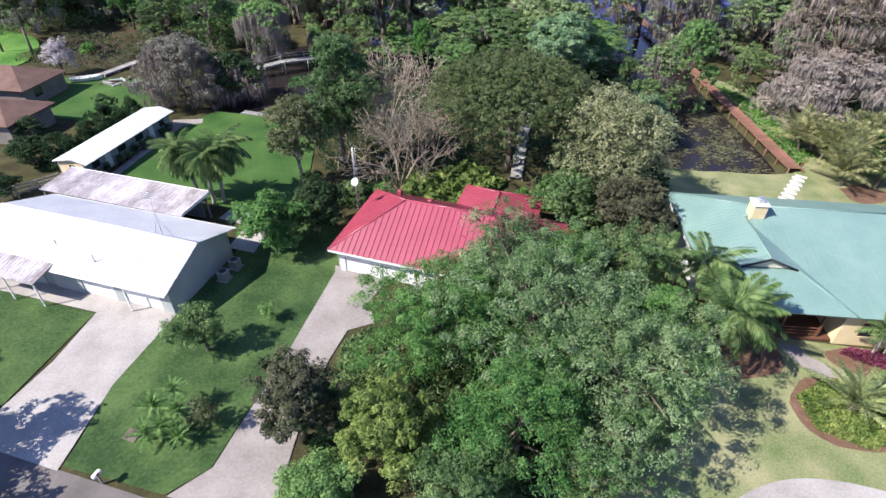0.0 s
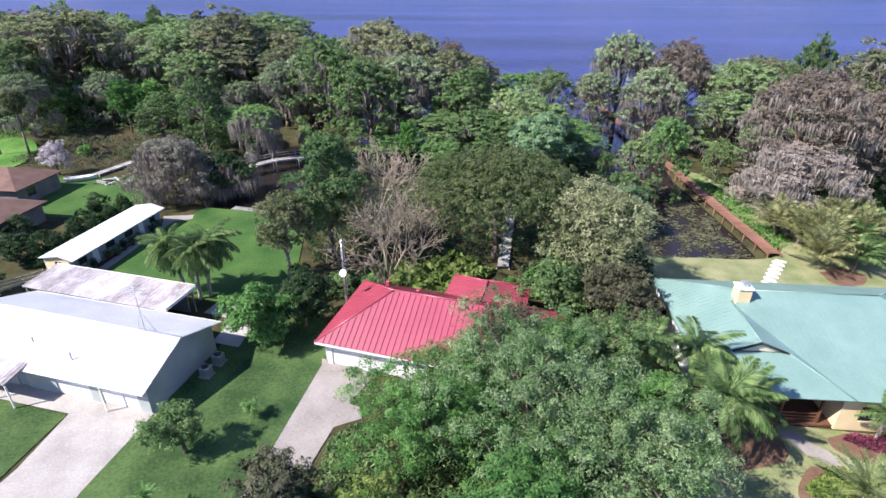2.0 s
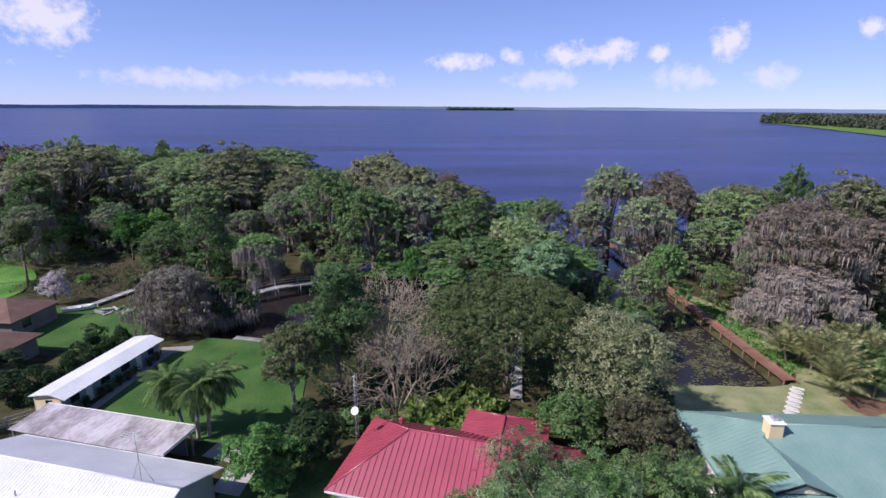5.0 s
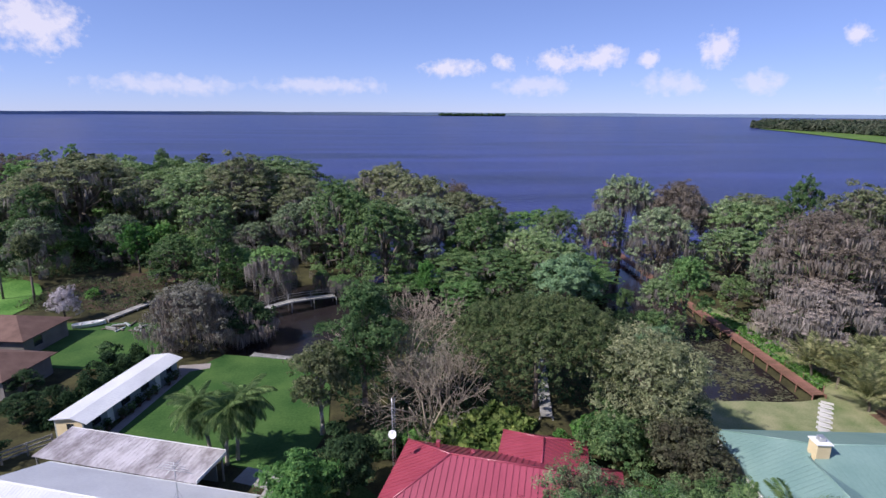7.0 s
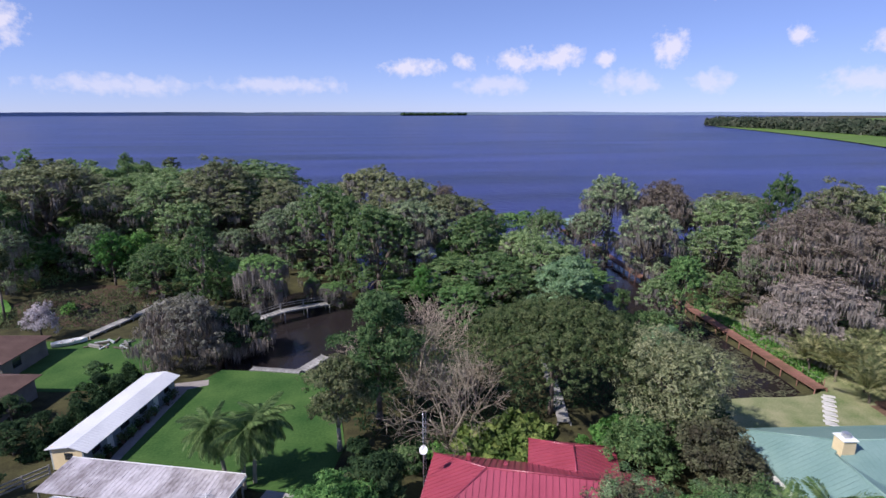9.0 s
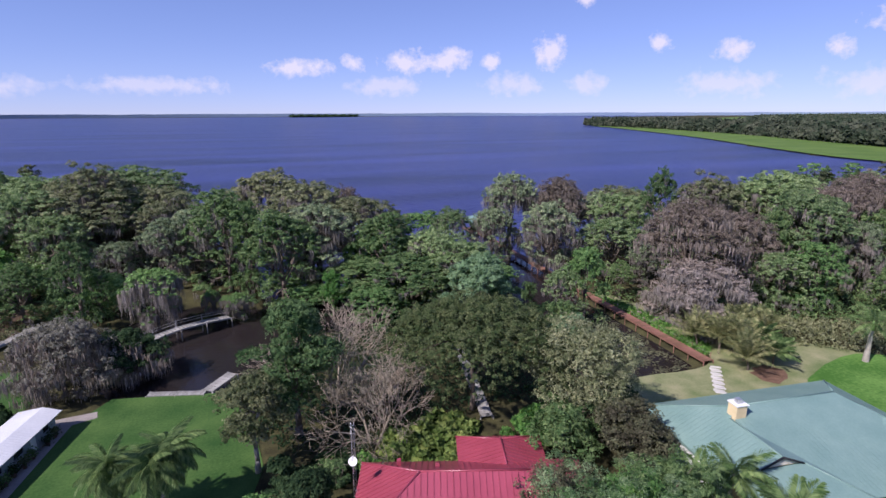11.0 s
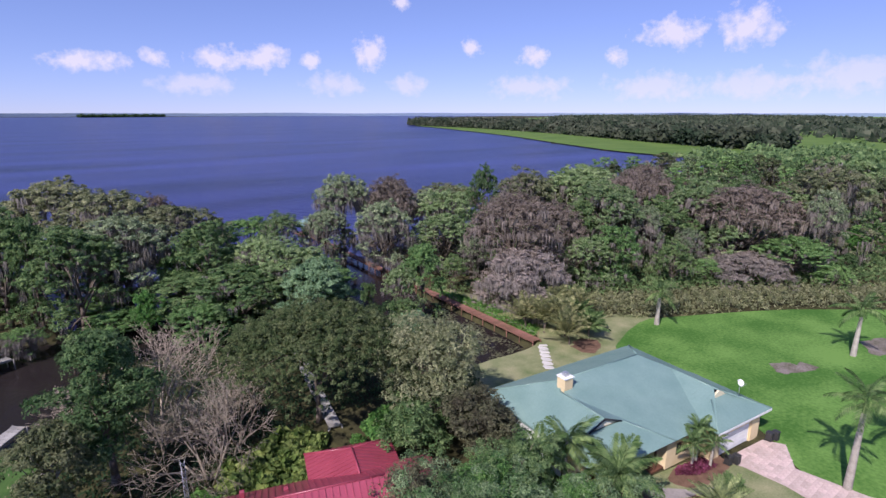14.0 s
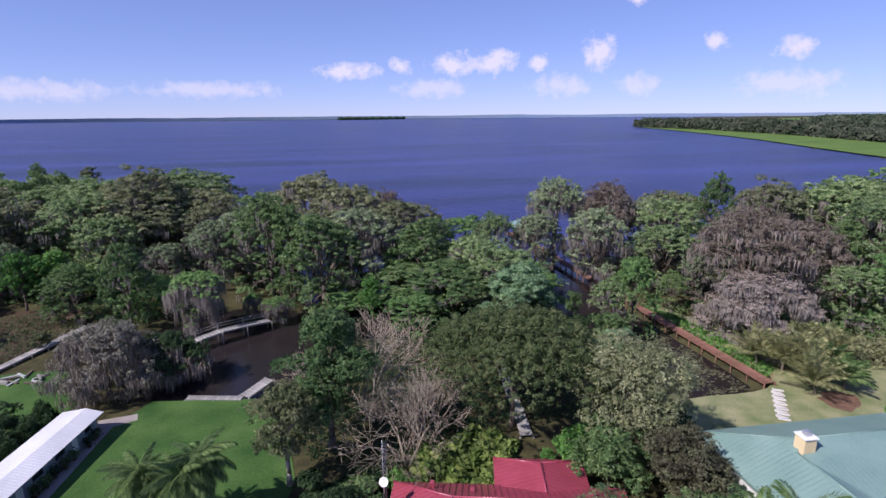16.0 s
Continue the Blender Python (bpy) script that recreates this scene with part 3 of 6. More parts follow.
roof_plane("rear_roof", [(16.2, 9.9, 2.75), (16.2, 13.8, 2.75), (12.3, 11.4, 4.05), (12.3, 7.2, 4.05)], RED, red, 0.5, 0.03, singles=True)
roof_plane("rear_roof", [(16.2, 13.8, 2.75), (8.4, 13.8, 2.75), (12.3, 11.4, 4.05)], RED, red, 0.5, 0.03, singles=True)
ridge_cap((12.3, 11.4, 4.06), (12.3, 7.2, 4.06), RED, red)
ridge_cap((8.4, 13.8, 2.76), (12.3, 11.4, 4.06), RED, red)
ridge_cap((16.2, 13.8, 2.76), (12.3, 11.4, 4.06), RED, red)


def place(bm, x, y, turn=0, z=0):
    bmesh.ops.transform(bm, matrix=pose(x, y, z, 0, 0, turn), verts=bm.verts[:])
    return bm


def panel_door(name, x0, x1, y, z1, material, parent, rows=4, label=""):
    """An overhead garage door with raised panels."""
    d = part(name, box(x0, x1, y, y + 0.05, 0.04, z1), material, parent, label)
    h = (z1 - 0.04) / rows
    for r in range(rows):
        part("panel", box(x0 + 0.06, x1 - 0.06, y - 0.02, y + 0.001, 0.04 + r * h + 0.04, 0.04 + (r + 1) * h - 0.04, bevel=0.008), material, d)
    return d


def glazed_window(x0, x1, z0, z1, y, parent, mat_frame=WHITE):
    w = part("window", box(x0, x1, y + 0.08, y + 0.10, z0, z1), GLASS, parent, "dark glazed window")
    bm = bmesh.new()
    for a in ((x0 - 0.05, x1 + 0.05, z0 - 0.05, z0 + 0.03), (x0 - 0.05, x1 + 0.05, z1 - 0.03, z1 + 0.05), (x0 - 0.05, x0 + 0.03, z0 + 0.03, z1 - 0.03), (x1 - 0.03, x1 + 0.05, z0 + 0.03, z1 - 0.03), ((x0 + x1) / 2 - 0.02, (x0 + x1) / 2 + 0.02, z0 + 0.03, z1 - 0.03)):
        add_box(bm, a[0], a[1], y - 0.02, y + 0.06, a[2], a[3])
    part("frame", bm, mat_frame, w)
    return w


GLASS = surface("window_glass", (0.02, 0.025, 0.03), (0.035, 0.04, 0.05), 1, 8, 0.08, 0, spec=0.8)
I = 0.6
part("wall", place(wall(LEN - 2 * I, 2.55, 0.2, [(0.6, 3.4, 0, 2.12), (4.0, 6.8, 0, 2.12), (9.0, 10.0, 0, 2.1), (11.5, 13.2, 0.9, 2.1), (15, 16.7, 0.9, 2.1)]), I, I), WHITE, red)
for a, b in ((0.6, 3.4), (4.0, 6.8)):
    panel_door("garage_door", I + a, I + b, I + 0.1, 2.12, WHITE, red, label="white overhead garage door")
part("door", box(I + 9.0, I + 10.0, I + 0.1, I + 0.15, 0.03, 2.1), DECK_WOOD, red, "brown front door")
for a, b in ((11.5, 13.2), (15, 16.7)):
    glazed_window(I + a, I + b, 0.9, 2.1, I, red)
part("wall", place(wall(DEP - 2 * I, 2.55, 0.2, [(3, 4.5, 0.9, 2.1)]), I, DEP - I, -90), WHITE, red)
part("window", box(I + 0.08, I + 0.10, DEP - I - 4.5, DEP - I - 3.0, 0.9, 2.1), GLASS, red, "dark glazed window")
part("wall", place(wall(DEP - 2 * I, 2.55, 0.2), LEN - I, I, 90), WHITE, red)
part("wall", place(wall(LEN - 2 * I, 2.55, 0.2), LEN - I, DEP - I, 180), WHITE, red)
part("wall", box(8.9, 9.1, 9.6, 13.3, 0, 2.7), WHITE, red)
part("wall", box(15.5, 15.7, 9.6, 13.3, 0, 2.7), WHITE, red)
part("wall", box(9.1, 15.5, 13.1, 13.3, 0, 2.7), WHITE, red)
for x0, x1, y0, y1 in ((0, LEN, -0.02, 0.02), (-0.02, 0.02, 0, DEP)):
    part("fascia", box(x0, x1, y0, y1, EV - 0.26, EV - 0.06), WHITE, red)
for vx, vy in ((6.6, 7.6), (11, 3.2), (3.4, 8.3)):
    part("roof_vent", box(vx - 0.18, vx + 0.18, vy - 0.18, vy + 0.18, 3.4, 4.35, bevel=0.03), RED, red)

# ---- white-roofed house ----
white = thing("white_house", -20.8, 30.2, 0, -16.5, "long grey house with white metal gable roof and garage doors", "house")
WL, WD, WE, WR = 20.0, 9.4, 2.65, 4.4
roof_plane("roof", [(-WL, 0, WE), (0, 0, WE), (0, WD / 2, WR), (-WL, WD / 2, WR)], WHITE_ROOF, white, 0.3, 0.02, label="white ribbed metal roof")
roof_plane("roof", [(0, WD, WE), (-WL, WD, WE), (-WL, WD / 2, WR), (0, WD / 2, WR)], WHITE_ROOF, white, 0.3, 0.02, label="white ribbed metal roof")
ridge_cap((-WL, WD / 2, WR), (0, WD / 2, WR), WHITE_ROOF, white, 0.08)
part("wall", place(wall(WL - 1.0, 2.6, 0.2, [(6.5, 7.5, 0, 2.1), (2.5, 4.2, 0.9, 2.0), (10.4, 13.6, 0, 2.15), (14.6, 18.0, 0, 2.15)]), -WL + 0.5, 0.7), GREY_WALL, white)
for a, b in ((10.4, 13.6), (14.6, 18.0)):
    panel_door("garage_door", -WL + 0.5 + a, -WL + 0.5 + b, 0.8, 2.15, WHITE, white, label="white overhead garage door")
part("door", box(-WL + 7.0, -WL + 8.0, 0.8, 0.85, 0.03, 2.1), BLUE_WALL, white, "pale blue front door")
glazed_window(-WL + 3.0, -WL + 4.7, 0.9, 2.0, 0.7, white)
for sx in (-0.5, -WL + 0.3):
    bm = bmesh.new()
    prof = [(0.9, 0), (WD - 0.7, 0), (WD - 0.7, WE + 0.15), (WD / 2, WR - 0.12), (0.9, WE + 0.15)]
    a = [bm.verts.new((sx, y, z)) for y, z in prof]
    b = [bm.verts.new((sx - 0.2 if sx > -1 else sx + 0.2, y, z)) for y, z in prof]
    bm.faces.new(a), bm.faces.new(b[::-1])
    for i in range(5):
        bm.faces.new((a[i], b[i], b[(i + 1) % 5], a[(i + 1) % 5]))
    bmesh.ops.recalc_face_normals(bm, faces=bm.faces[:])
    part("gable_wall", bm, GREY_WALL, white)
part("wall", box(-WL + 0.6, -0.7, WD - 0.9, WD - 0.7, 0, 2.6), GREY_WALL, white)
part("gutter", box(-WL, 0.0, -0.12, -0.005, WE - 0.14, WE - 0.02, bevel=0.02), WHITE, white)
part("gutter", box(-WL, 0.0, WD + 0.005, WD + 0.12, WE - 0.14, WE - 0.02, bevel=0.02), WHITE, white)
part("downpipe", box(-4.0, -3.9, -0.06, 0.02, 0.1, WE - 0.1), WHITE, white)
for vx, vy in ((-12.0, 2.2), (-7.5, 1.4)):
    tube_part("vent_pipe", [((vx, vy, 3.1), (vx, vy, 3.9), 0.06, 0.06)], STEEL, white)
# patio awning on posts
awn = thing("patio_awning", -31.0, 34.0, 0, -16.5, "flat white metal patio awning on posts", "awning")
roof_plane("roof", [(-6.5, -2.4, 2.45), (0, -2.4, 2.45), (0, 0.3, 2.95), (-6.5, 0.3, 2.95)], RUST_ROOF, awn, 0.35, 0.02)
for ax in (-6.3, -3.2, -0.2):
    part("post", box(ax - 0.05, ax + 0.05, -2.3, -2.2, 0.035, 2.38), WHITE, awn)
# air conditioners on the gable side
for k, (ax, ay) in enumerate(((-18.5, 35.3), (-18.0, 36.9))):
    ac = thing("air_conditioner", ax, ay, 0, -16.5, "grey outdoor air-conditioning unit beside the house wall", "air conditioner", "air conditioners")
    part("pad", box(-0.5, 0.5, -0.5, 0.5, 0.02, 0.1), CONCRETE2, ac)
    part("housing", box(-0.4, 0.4, -0.4, 0.4, 0.1, 0.95, bevel=0.05), STEEL, ac)
    tube_part("fan_grille", [((0, 0, 0.95), (0, 0, 0.98), 0.33, 0.30)], BLACK, ac, sides=16)
# antenna mast on the ridge
ant = thing("tv_antenna", -22.6, 35.6, 4.35, -16.5, "thin steel television antenna on the ridge", "antenna")
tube_part("mast", [((0, 0, 0), (0, 0, 4.2), 0.035, 0.025)], STEEL, ant)
for zz, ln in ((4.1, 0.6), (3.9, 0.9), (3.7, 1.2), (3.5, 1.4)):
    tube_part("element", [((-ln, 0, zz), (ln, 0, zz), 0.02, 0.02)], STEEL, ant, sides=4)
tube_part("boom", [((0, -0.8, 3.8), (0, 0.8, 3.9), 0.02, 0.02)], STEEL, ant, sides=4)
for dx, dy in ((0.9, 0.2), (-0.9, 0.2)):
    tube_part("guy_brace", [((0, 0, 2.0), (dx, dy, 0.0), 0.02, 0.02)], STEEL, ant, sides=4)

# ---- carport behind it ----
cp = thing("carport", -39.2, 45.7, 0, -16.8, "open carport with a rust-streaked white metal roof", "carport")
roof_plane("roof", [(0, 0, 2.7), (16.3, 0, 2.7), (16.3, 4.1, 3.0), (0, 4.1, 3.0)], RUST_ROOF, cp, 0.4, 0.02)
part("fascia", box(16.31, 16.37, 0, 4.1, 2.65, 2.95), WHITE, cp)
part("fascia", box(0, 16.3, 4.11, 4.17, 2.78, 3.04), WHITE, cp)
for px in (0.2, 4.1, 8.1, 12.1, 16.0):
    for py in (0.25, 3.85):
        part("post", box(px - 0.06, px + 0.06, py - 0.06, py + 0.06, 0, 2.6 + 0.07 * py), GREY_WOOD, cp)
part("back_wall", box(0.3, 15.5, 3.6, 3.7, 0, 2.8), GREY_WALL, cp)

# ---- long shed ----
shed = thing("long_shed", -37.6, 51.2, 0, -14.0, "long low shed with a white metal roof and pale blue doors", "shed")
SL, SW = 15.0, 4.3
roof_plane("roof", [(0, 0, 2.3), (0, SL, 2.3), (-SW * 0.42, SL, 2.75), (-SW * 0.42, 0, 2.75)], WHITE_ROOF, shed, 0.35, 0.02)
roof_plane("roof", [(-SW, SL, 2.3), (-SW, 0, 2.3), (-SW * 0.42, 0, 2.75), (-SW * 0.42, SL, 2.75)], WHITE_ROOF, shed, 0.35, 0.02)
part("wall", place(wall(SL - 0.6, 2.3, 0.15, [(1.0, 2.2, 1.0, 1.8), (3.0, 3.9, 0, 2.0), (5.0, 6.4, 1.0, 1.8), (8.0, 9.4, 1.0, 1.8), (10.4, 11.3, 0, 2.0), (12.4, 13.4, 1.0, 1.8)]), -0.7, 0.3, 90), BLUE_WALL, shed)
for a, b in ((3.0, 3.9), (10.4, 11.3)):
    part("door", box(-0.82, -0.77, 0.3 + a, 0.3 + b, 0.03, 2.0), WHITE, shed, "white shed door")
for a, b in ((1.0, 2.2), (5.0, 6.4), (8.0, 9.4), (12.4, 13.4)):
    part("window", box(-0.82, -0.80, 0.3 + a, 0.3 + b, 1.0, 1.8), GLASS, shed, "dark glazed window")
part("end_wall", box(-SW + 0.4, -0.86, 0.3, 0.45, 0, 2.4), CREAM, shed)
part("window", box(-2.6, -1.8, 0.26, 0.30, 1.2, 1.9), GLASS, shed, "dark glazed window")
part("end_wall", box(-SW + 0.4, -0.86, SL - 0.45, SL - 0.3, 0, 2.4), CREAM, shed)
part("wall", box(-SW + 0.25, -SW + 0.4, 0.3, SL - 0.3, 0, 2.3), GREY_WALL, shed)

# ---- teal-roofed house ----
teal = thing("teal_house", 21.5, 44.7, 0, -6.5, "cream stucco house with a teal metal hip roof and chimney", "house")
E2, R2 = 3.3, 5.9
MW, MD = 23.4, 12.0


def tp(name, pts):
    return roof_plane(name, pts, TEAL, teal, 0.45, 0.009, 0.12)


PY = -16.4
tp("roof", [(0.7, 0, E2), (0.7, PY, E2), (3.0, -12.8, 4.5), (5.0, -12.85, 5.367), (5.0, -7.0, 5.367), (6, -6, R2)])
tp("roof", [(MW, 0, E2), (0.7, 0, E2), (6, -6, R2), (MW - 6, -6, R2)])
tp("roof", [(10.5, PY, E2), (MW, PY, E2), (MW - 6, -6, R2), (6, -6, R2), (5.0, -7.72, 5.37)])
tp("roof", [(MW, PY, E2), (MW, 0, E2), (MW - 6, -6, R2)])
# porch wing: a ridge to the front, a small gable, and a lower slope before it
tp("porch_roof", [(5.0, -7.0, 5.367), (5.0, -12.85, 5.367), (7.2, -12.8, 4.5), (10.5, PY, E2), (5.0, -7.72, 5.367)])
tp("porch_roof", [(0.7, PY, E2), (10.5, PY, E2), (7.2, -12.8, 4.5), (3.0, -12.8, 4.5)])
bm = bmesh.new()
gv = [bm.verts.new(v) for v in ((3.2, -12.72, 4.5), (7.0, -12.72, 4.5), (5.0, -12.72, 5.3))]
gb = [bm.verts.new((v.co.x, v.co.y + 0.2, v.co.z)) for v in gv]
bm.faces.new(gv), bm.faces.new(gb[::-1])
for i in range(3):
    bm.faces.new((gv[i], gb[i], gb[(i + 1) % 3], gv[(i + 1) % 3]))
bmesh.ops.recalc_face_normals(bm, faces=bm.faces[:])
part("gable", bm, GABLE, teal, "cream boarded gable")
for a, b in (((2.9, -12.86, 4.45), (5.0, -12.86, 5.36)), ((7.3, -12.86, 4.45), (5.0, -12.86, 5.36))):
    tube_part("barge_board", [(a, b, 0.09, 0.09)], DARK, teal, sides=4)
for zz in (4.65, 4.8, 4.95, 5.1):
    hw = (5.3 - zz) / 0.8 * 1.9
    part("siding_board", box(5.1 - hw, 5.1 + hw - 0.1, -12.745, -12.725, zz - 0.012, zz + 0.012), WHITE, teal)
# garage wing
GX, GW, GZ = 19.2, 4.45, 5.1
tp("garage_roof", [(GX - GW, -9.0, E2), (GX - GW, -17.8, E2), (GX, -14.2, GZ), (GX, -7.5, GZ)])
tp("garage_roof", [(GX + GW, -17.8, E2), (GX + GW, -9.0, E2), (GX, -7.5, GZ), (GX, -14.2, GZ)])
tp("garage_roof", [(GX - GW, -17.8, E2), (GX + GW, -17.8, E2), (GX + 1.4, -14.9, 4.5), (GX - 1.4, -14.9, 4.5)])
bm = bmesh.new()
gv = [bm.verts.new(v) for v in ((GX - 1.3, -14.85, 4.45), (GX + 1.3, -14.85, 4.45), (GX, -14.8, 5.1))]
gb = [bm.verts.new((v.co.x, v.co.y + 0.2, v.co.z)) for v in gv]
bm.faces.new(gv), bm.faces.new(gb[::-1])
for i in range(3):
    bm.faces.new((gv[i], gb[i], gb[(i + 1) % 3], gv[(i + 1) % 3]))
bmesh.ops.recalc_face_normals(bm, faces=bm.faces[:])
part("gable", bm, GABLE, teal, "cream boarded gable")
for a, b in (((0.7, 0, E2), (6, -6, R2)), ((6, -6, R2), (MW - 6, -6, R2)), ((MW, 0, E2), (MW - 6, -6, R2)), ((5.0, -7.0, 5.37), (5.0, -12.8, 5.37)), ((GX, -7.5, GZ), (GX, -14.7, GZ)), ((10.5, PY, E2), (7.2, -12.8, 4.5)), ((5.0, -7.0, 5.37), (6, -6, R2)), ((GX - GW, -17.8, E2), (GX - 1.4, -14.9, 4.5)), ((GX + GW, -17.8, E2), (GX + 1.4, -14.9, 4.5)), ((0.7, PY, E2), (3.0, -12.8, 4.5))):
    ridge_cap(a, b, TEAL, teal, 0.08)
# walls
part("wall", place(wall(MD - 1.0, 3.15, 0.2, [(2, 3.5, 0.9, 2.1), (7, 8.5, 0.9, 2.1)]), 1.1, -0.5, -90), WHITE, teal, "white painted side wall")
part("wall", box(1.3, MW - 0.7, -0.7, -0.5, 0, 3.15), CREAM, teal)
part("wall", box(MW - 0.7, MW - 0.5, -17.0, -0.7, 0, 3.15), CREAM, teal)
part("wall", box(1.3, 10.2, -12.2, -12.0, 0, 3.15), CREAM, teal)
part("wall", box(10.2, 10.4, -15.8, -12.0, 0, 3.15), CREAM, teal)
part("wall", place(wall(4.4, 3.15, 0.2, [(1.2, 3.0, 0.9, 2.3)]), 10.4, -15.8), CREAM, teal)
part("window", box(11.6, 13.4, -15.7, -15.67, 0.9, 2.3), GLASS, teal, "dark glazed window")
part("wall", box(14.8, 15.0, -17.0, -12.2, 0, 3.15), CREAM, teal)
part("wall", place(wall(8.1, 3.15, 0.2, [(1.5, 6.4, 0, 2.15)]), 14.8, -17.2), CREAM, teal)
panel_door("garage_door", 16.3, 21.2, -17.1, 2.15, WHITE, teal, label="white double overhead garage door")
for px in (0.9, 3.4, 6.2, 9.0):
    part("porch_post", box(px - 0.08, px + 0.08, -15.6, -15.44, 0.3, 3.15), DECK_WOOD, teal, "wooden porch post")
deck = part("porch_deck", box(0.7, 10.1, -15.7, -12.2, 0.1, 0.3), DECK_WOOD, teal, "dark red-brown porch deck")
for k in range(3):
    part("step", box(3.6, 6.0, -16.0 - 0.3 * k, -15.71 - 0.3 * k, 0.0, 0.24 - 0.08 * k), DECK_WOOD, teal)
for zz in (0.55, 0.85, 1.15):
    part("rail", box(6.3, 9.0, -15.56, -15.50, zz, zz + 0.08), DECK_WOOD, teal)
    part("rail", box(1.0, 3.3, -15.56, -15.50, zz, zz + 0.08), DECK_WOOD, teal)
part("window", box(7.0, 8.6, -12.24, -12.21, 0.9, 2.1), GLASS, teal, "dark glazed window")
part("door", box(4.4, 5.4, -12.26, -12.21, 0.3, 2.4), DECK_WOOD, teal, "dark wooden front door")
part("fascia", box(0.7, MW, 0.005, 0.04, E2 - 0.25, E2 - 0.02), TEAL, teal)
part("fascia", box(GX - GW, GX + GW, -17.84, -17.805, E2 - 0.25, E2 - 0.02), WHITE, teal)
part("fascia", box(0.66, 0.695, -MD, 0, E2 - 0.25, E2 - 0.02), TEAL, teal)
ch = part("chimney", box(5.2, 6.3, -7.4, -6.3, 4.2, 6.7, bevel=0.02), CREAM, teal, "cream stucco chimney")
part("chimney_cap", box(5.1, 6.4, -7.5, -6.2, 6.7, 6.8, bevel=0.02), WHITE, ch)
part("flue", box(5.5, 6.0, -7.1, -6.6, 6.8, 7.2, bevel=0.03), STEEL, ch, "galvanised flue cap")
for x0, x1 in ((14.85, 15.3), (21.35, 22.5)):
    part("corner_pilaster", box(x0, x1, -17.28, -17.2, 0, 3.1), CREAM, teal)


def satellite_dish(x, y, z, height, turn, label):
    d = thing("satellite_dish", x, y, z, turn, label, "satellite dish", "satellite dishes")
    tube_part("pole", [((0, 0, 0), (0, 0, height), 0.04, 0.03)], STEEL, d)
    bm = bmesh.new()
    bmesh.ops.create_uvsphere(bm, u_segments=20, v_segments=10, radius=0.46)
    bmesh.ops.delete(bm, geom=[v for v in bm.verts if v.co.z > -0.22], context="VERTS")
    bmesh.ops.transform(bm, matrix=pose(0, -0.05, height + 0.1, 55, 0, 0) @ Matrix.Translation((0, 0, 0.3)), verts=bm.verts[:])
    bmesh.ops.solidify(bm, geom=bm.faces[:], thickness=0.03)
    part("reflector", bm, WHITE, d, "white dish reflector", True)
    tube_part("feed_arm", [((0, -0.1, height - 0.25), (0, -0.75, height + 0.35), 0.02, 0.02)], STEEL, d, sides=4)
    return d


satellite_dish(40.4, 26.6, 4.6, 1.3, -20, "white satellite dish on the garage roof ridge")
mast = thing("lattice_mast", -7.6, 42.4, 0, -10, "thin triangular lattice antenna mast with a white dish", "mast")
legs = [(0.16, 0), (-0.08, 0.14), (-0.08, -0.14)]
for lx, ly in legs:
    tube_part("leg", [((lx, ly, 0), (lx, ly, 9.0), 0.014, 0.014)], STEEL, mast, sides=4)
lat = []
for k in range(24):
    for (ax, ay), (bx, by) in zip(legs, legs[1:] + legs[:1]):
        lat.append(((ax, ay, k * 0.37), (bx, by, k * 0.37 + 0.37), 0.008, 0.008))
tube_part("lattice_bracing", lat, STEEL, mast, sides=3)
satellite_dish(-7.65, 42.2, 4.7, 0.9, -30, "white satellite dish fixed to the lattice mast")

# ---- brown-roofed houses at the far left ----
def hip_house(x, y, turn, L, D, label):
    h = thing("brown_house", x, y, 0, turn, label, "house", "brown-roofed houses")
    r = D / 2
    rz = 2.6 + r * 0.42
    roof_plane("roof", [(0, 0, 2.6), (L, 0, 2.6), (L - r, r, rz), (r, r, rz)], BROWN_ROOF, h, 0)
    roof_plane("roof", [(0, D, 2.6), (0, 0, 2.6), (r, r, rz)], BROWN_ROOF, h, 0)
    roof_plane("roof", [(L, 0, 2.6), (L, D, 2.6), (L - r, r, rz)], BROWN_ROOF, h, 0)
    roof_plane("roof", [(L, D, 2.6), (0, D, 2.6), (r, r, rz), (L - r, r, rz)], BROWN_ROOF, h, 0)
    part("wall", place(wall(L - 1, 2.55, 0.2, [(2, 3.5, 0.9, 2.1)]), 0.5, 0.5), TAUPE, h)
    part("wall", place(wall(D - 1.4, 2.55, 0.2, [(1.5, 3, 0.9, 2.1)]), L - 0.5, 0.7, 90), TAUPE, h)
    part("wall", box(0.5, 0.7, 0.7, D - 0.7, 0, 2.55), TAUPE, h)
    part("wall", box(0.5, L - 0.7, D - 0.7, D - 0.5, 0, 2.55), TAUPE, h)
    part("window", box(L - 0.62, L - 0.6, 2.2, 3.7, 0.9, 2.1), GLASS, h, "dark glazed window")
    part("window", box(2.5, 4.0, 0.6, 0.62, 0.9, 2.1), GLASS, h, "dark glazed window")
    return h


hip_house(-73, 73.5, -8, 17, 9, "brown shingle-roofed house beyond the hedge")
hip_house(-66, 62.5, -10, 15, 8, "low brown-roofed house half hidden by trees")

# wooden fence beside the carport
fence = thing("fence", -41.0, 51.2, 0, 0, "weathered wooden rail fence between the gardens", "fence")
for k in range(6):
    part("post", box(-1.5 * k - 0.06, -1.5 * k + 0.06, -1.35 * k - 0.06, -1.35 * k + 0.06, 0, 1.4), GREY_WOOD, fence)
for zz in (0.45, 0.85, 1.25):
    part("rail", box(0, 10.1, -0.03, 0.03, zz - 0.07, zz + 0.07, pose(0, 0.09, 0, 0, 0, 222)), GREY_WOOD, fence)

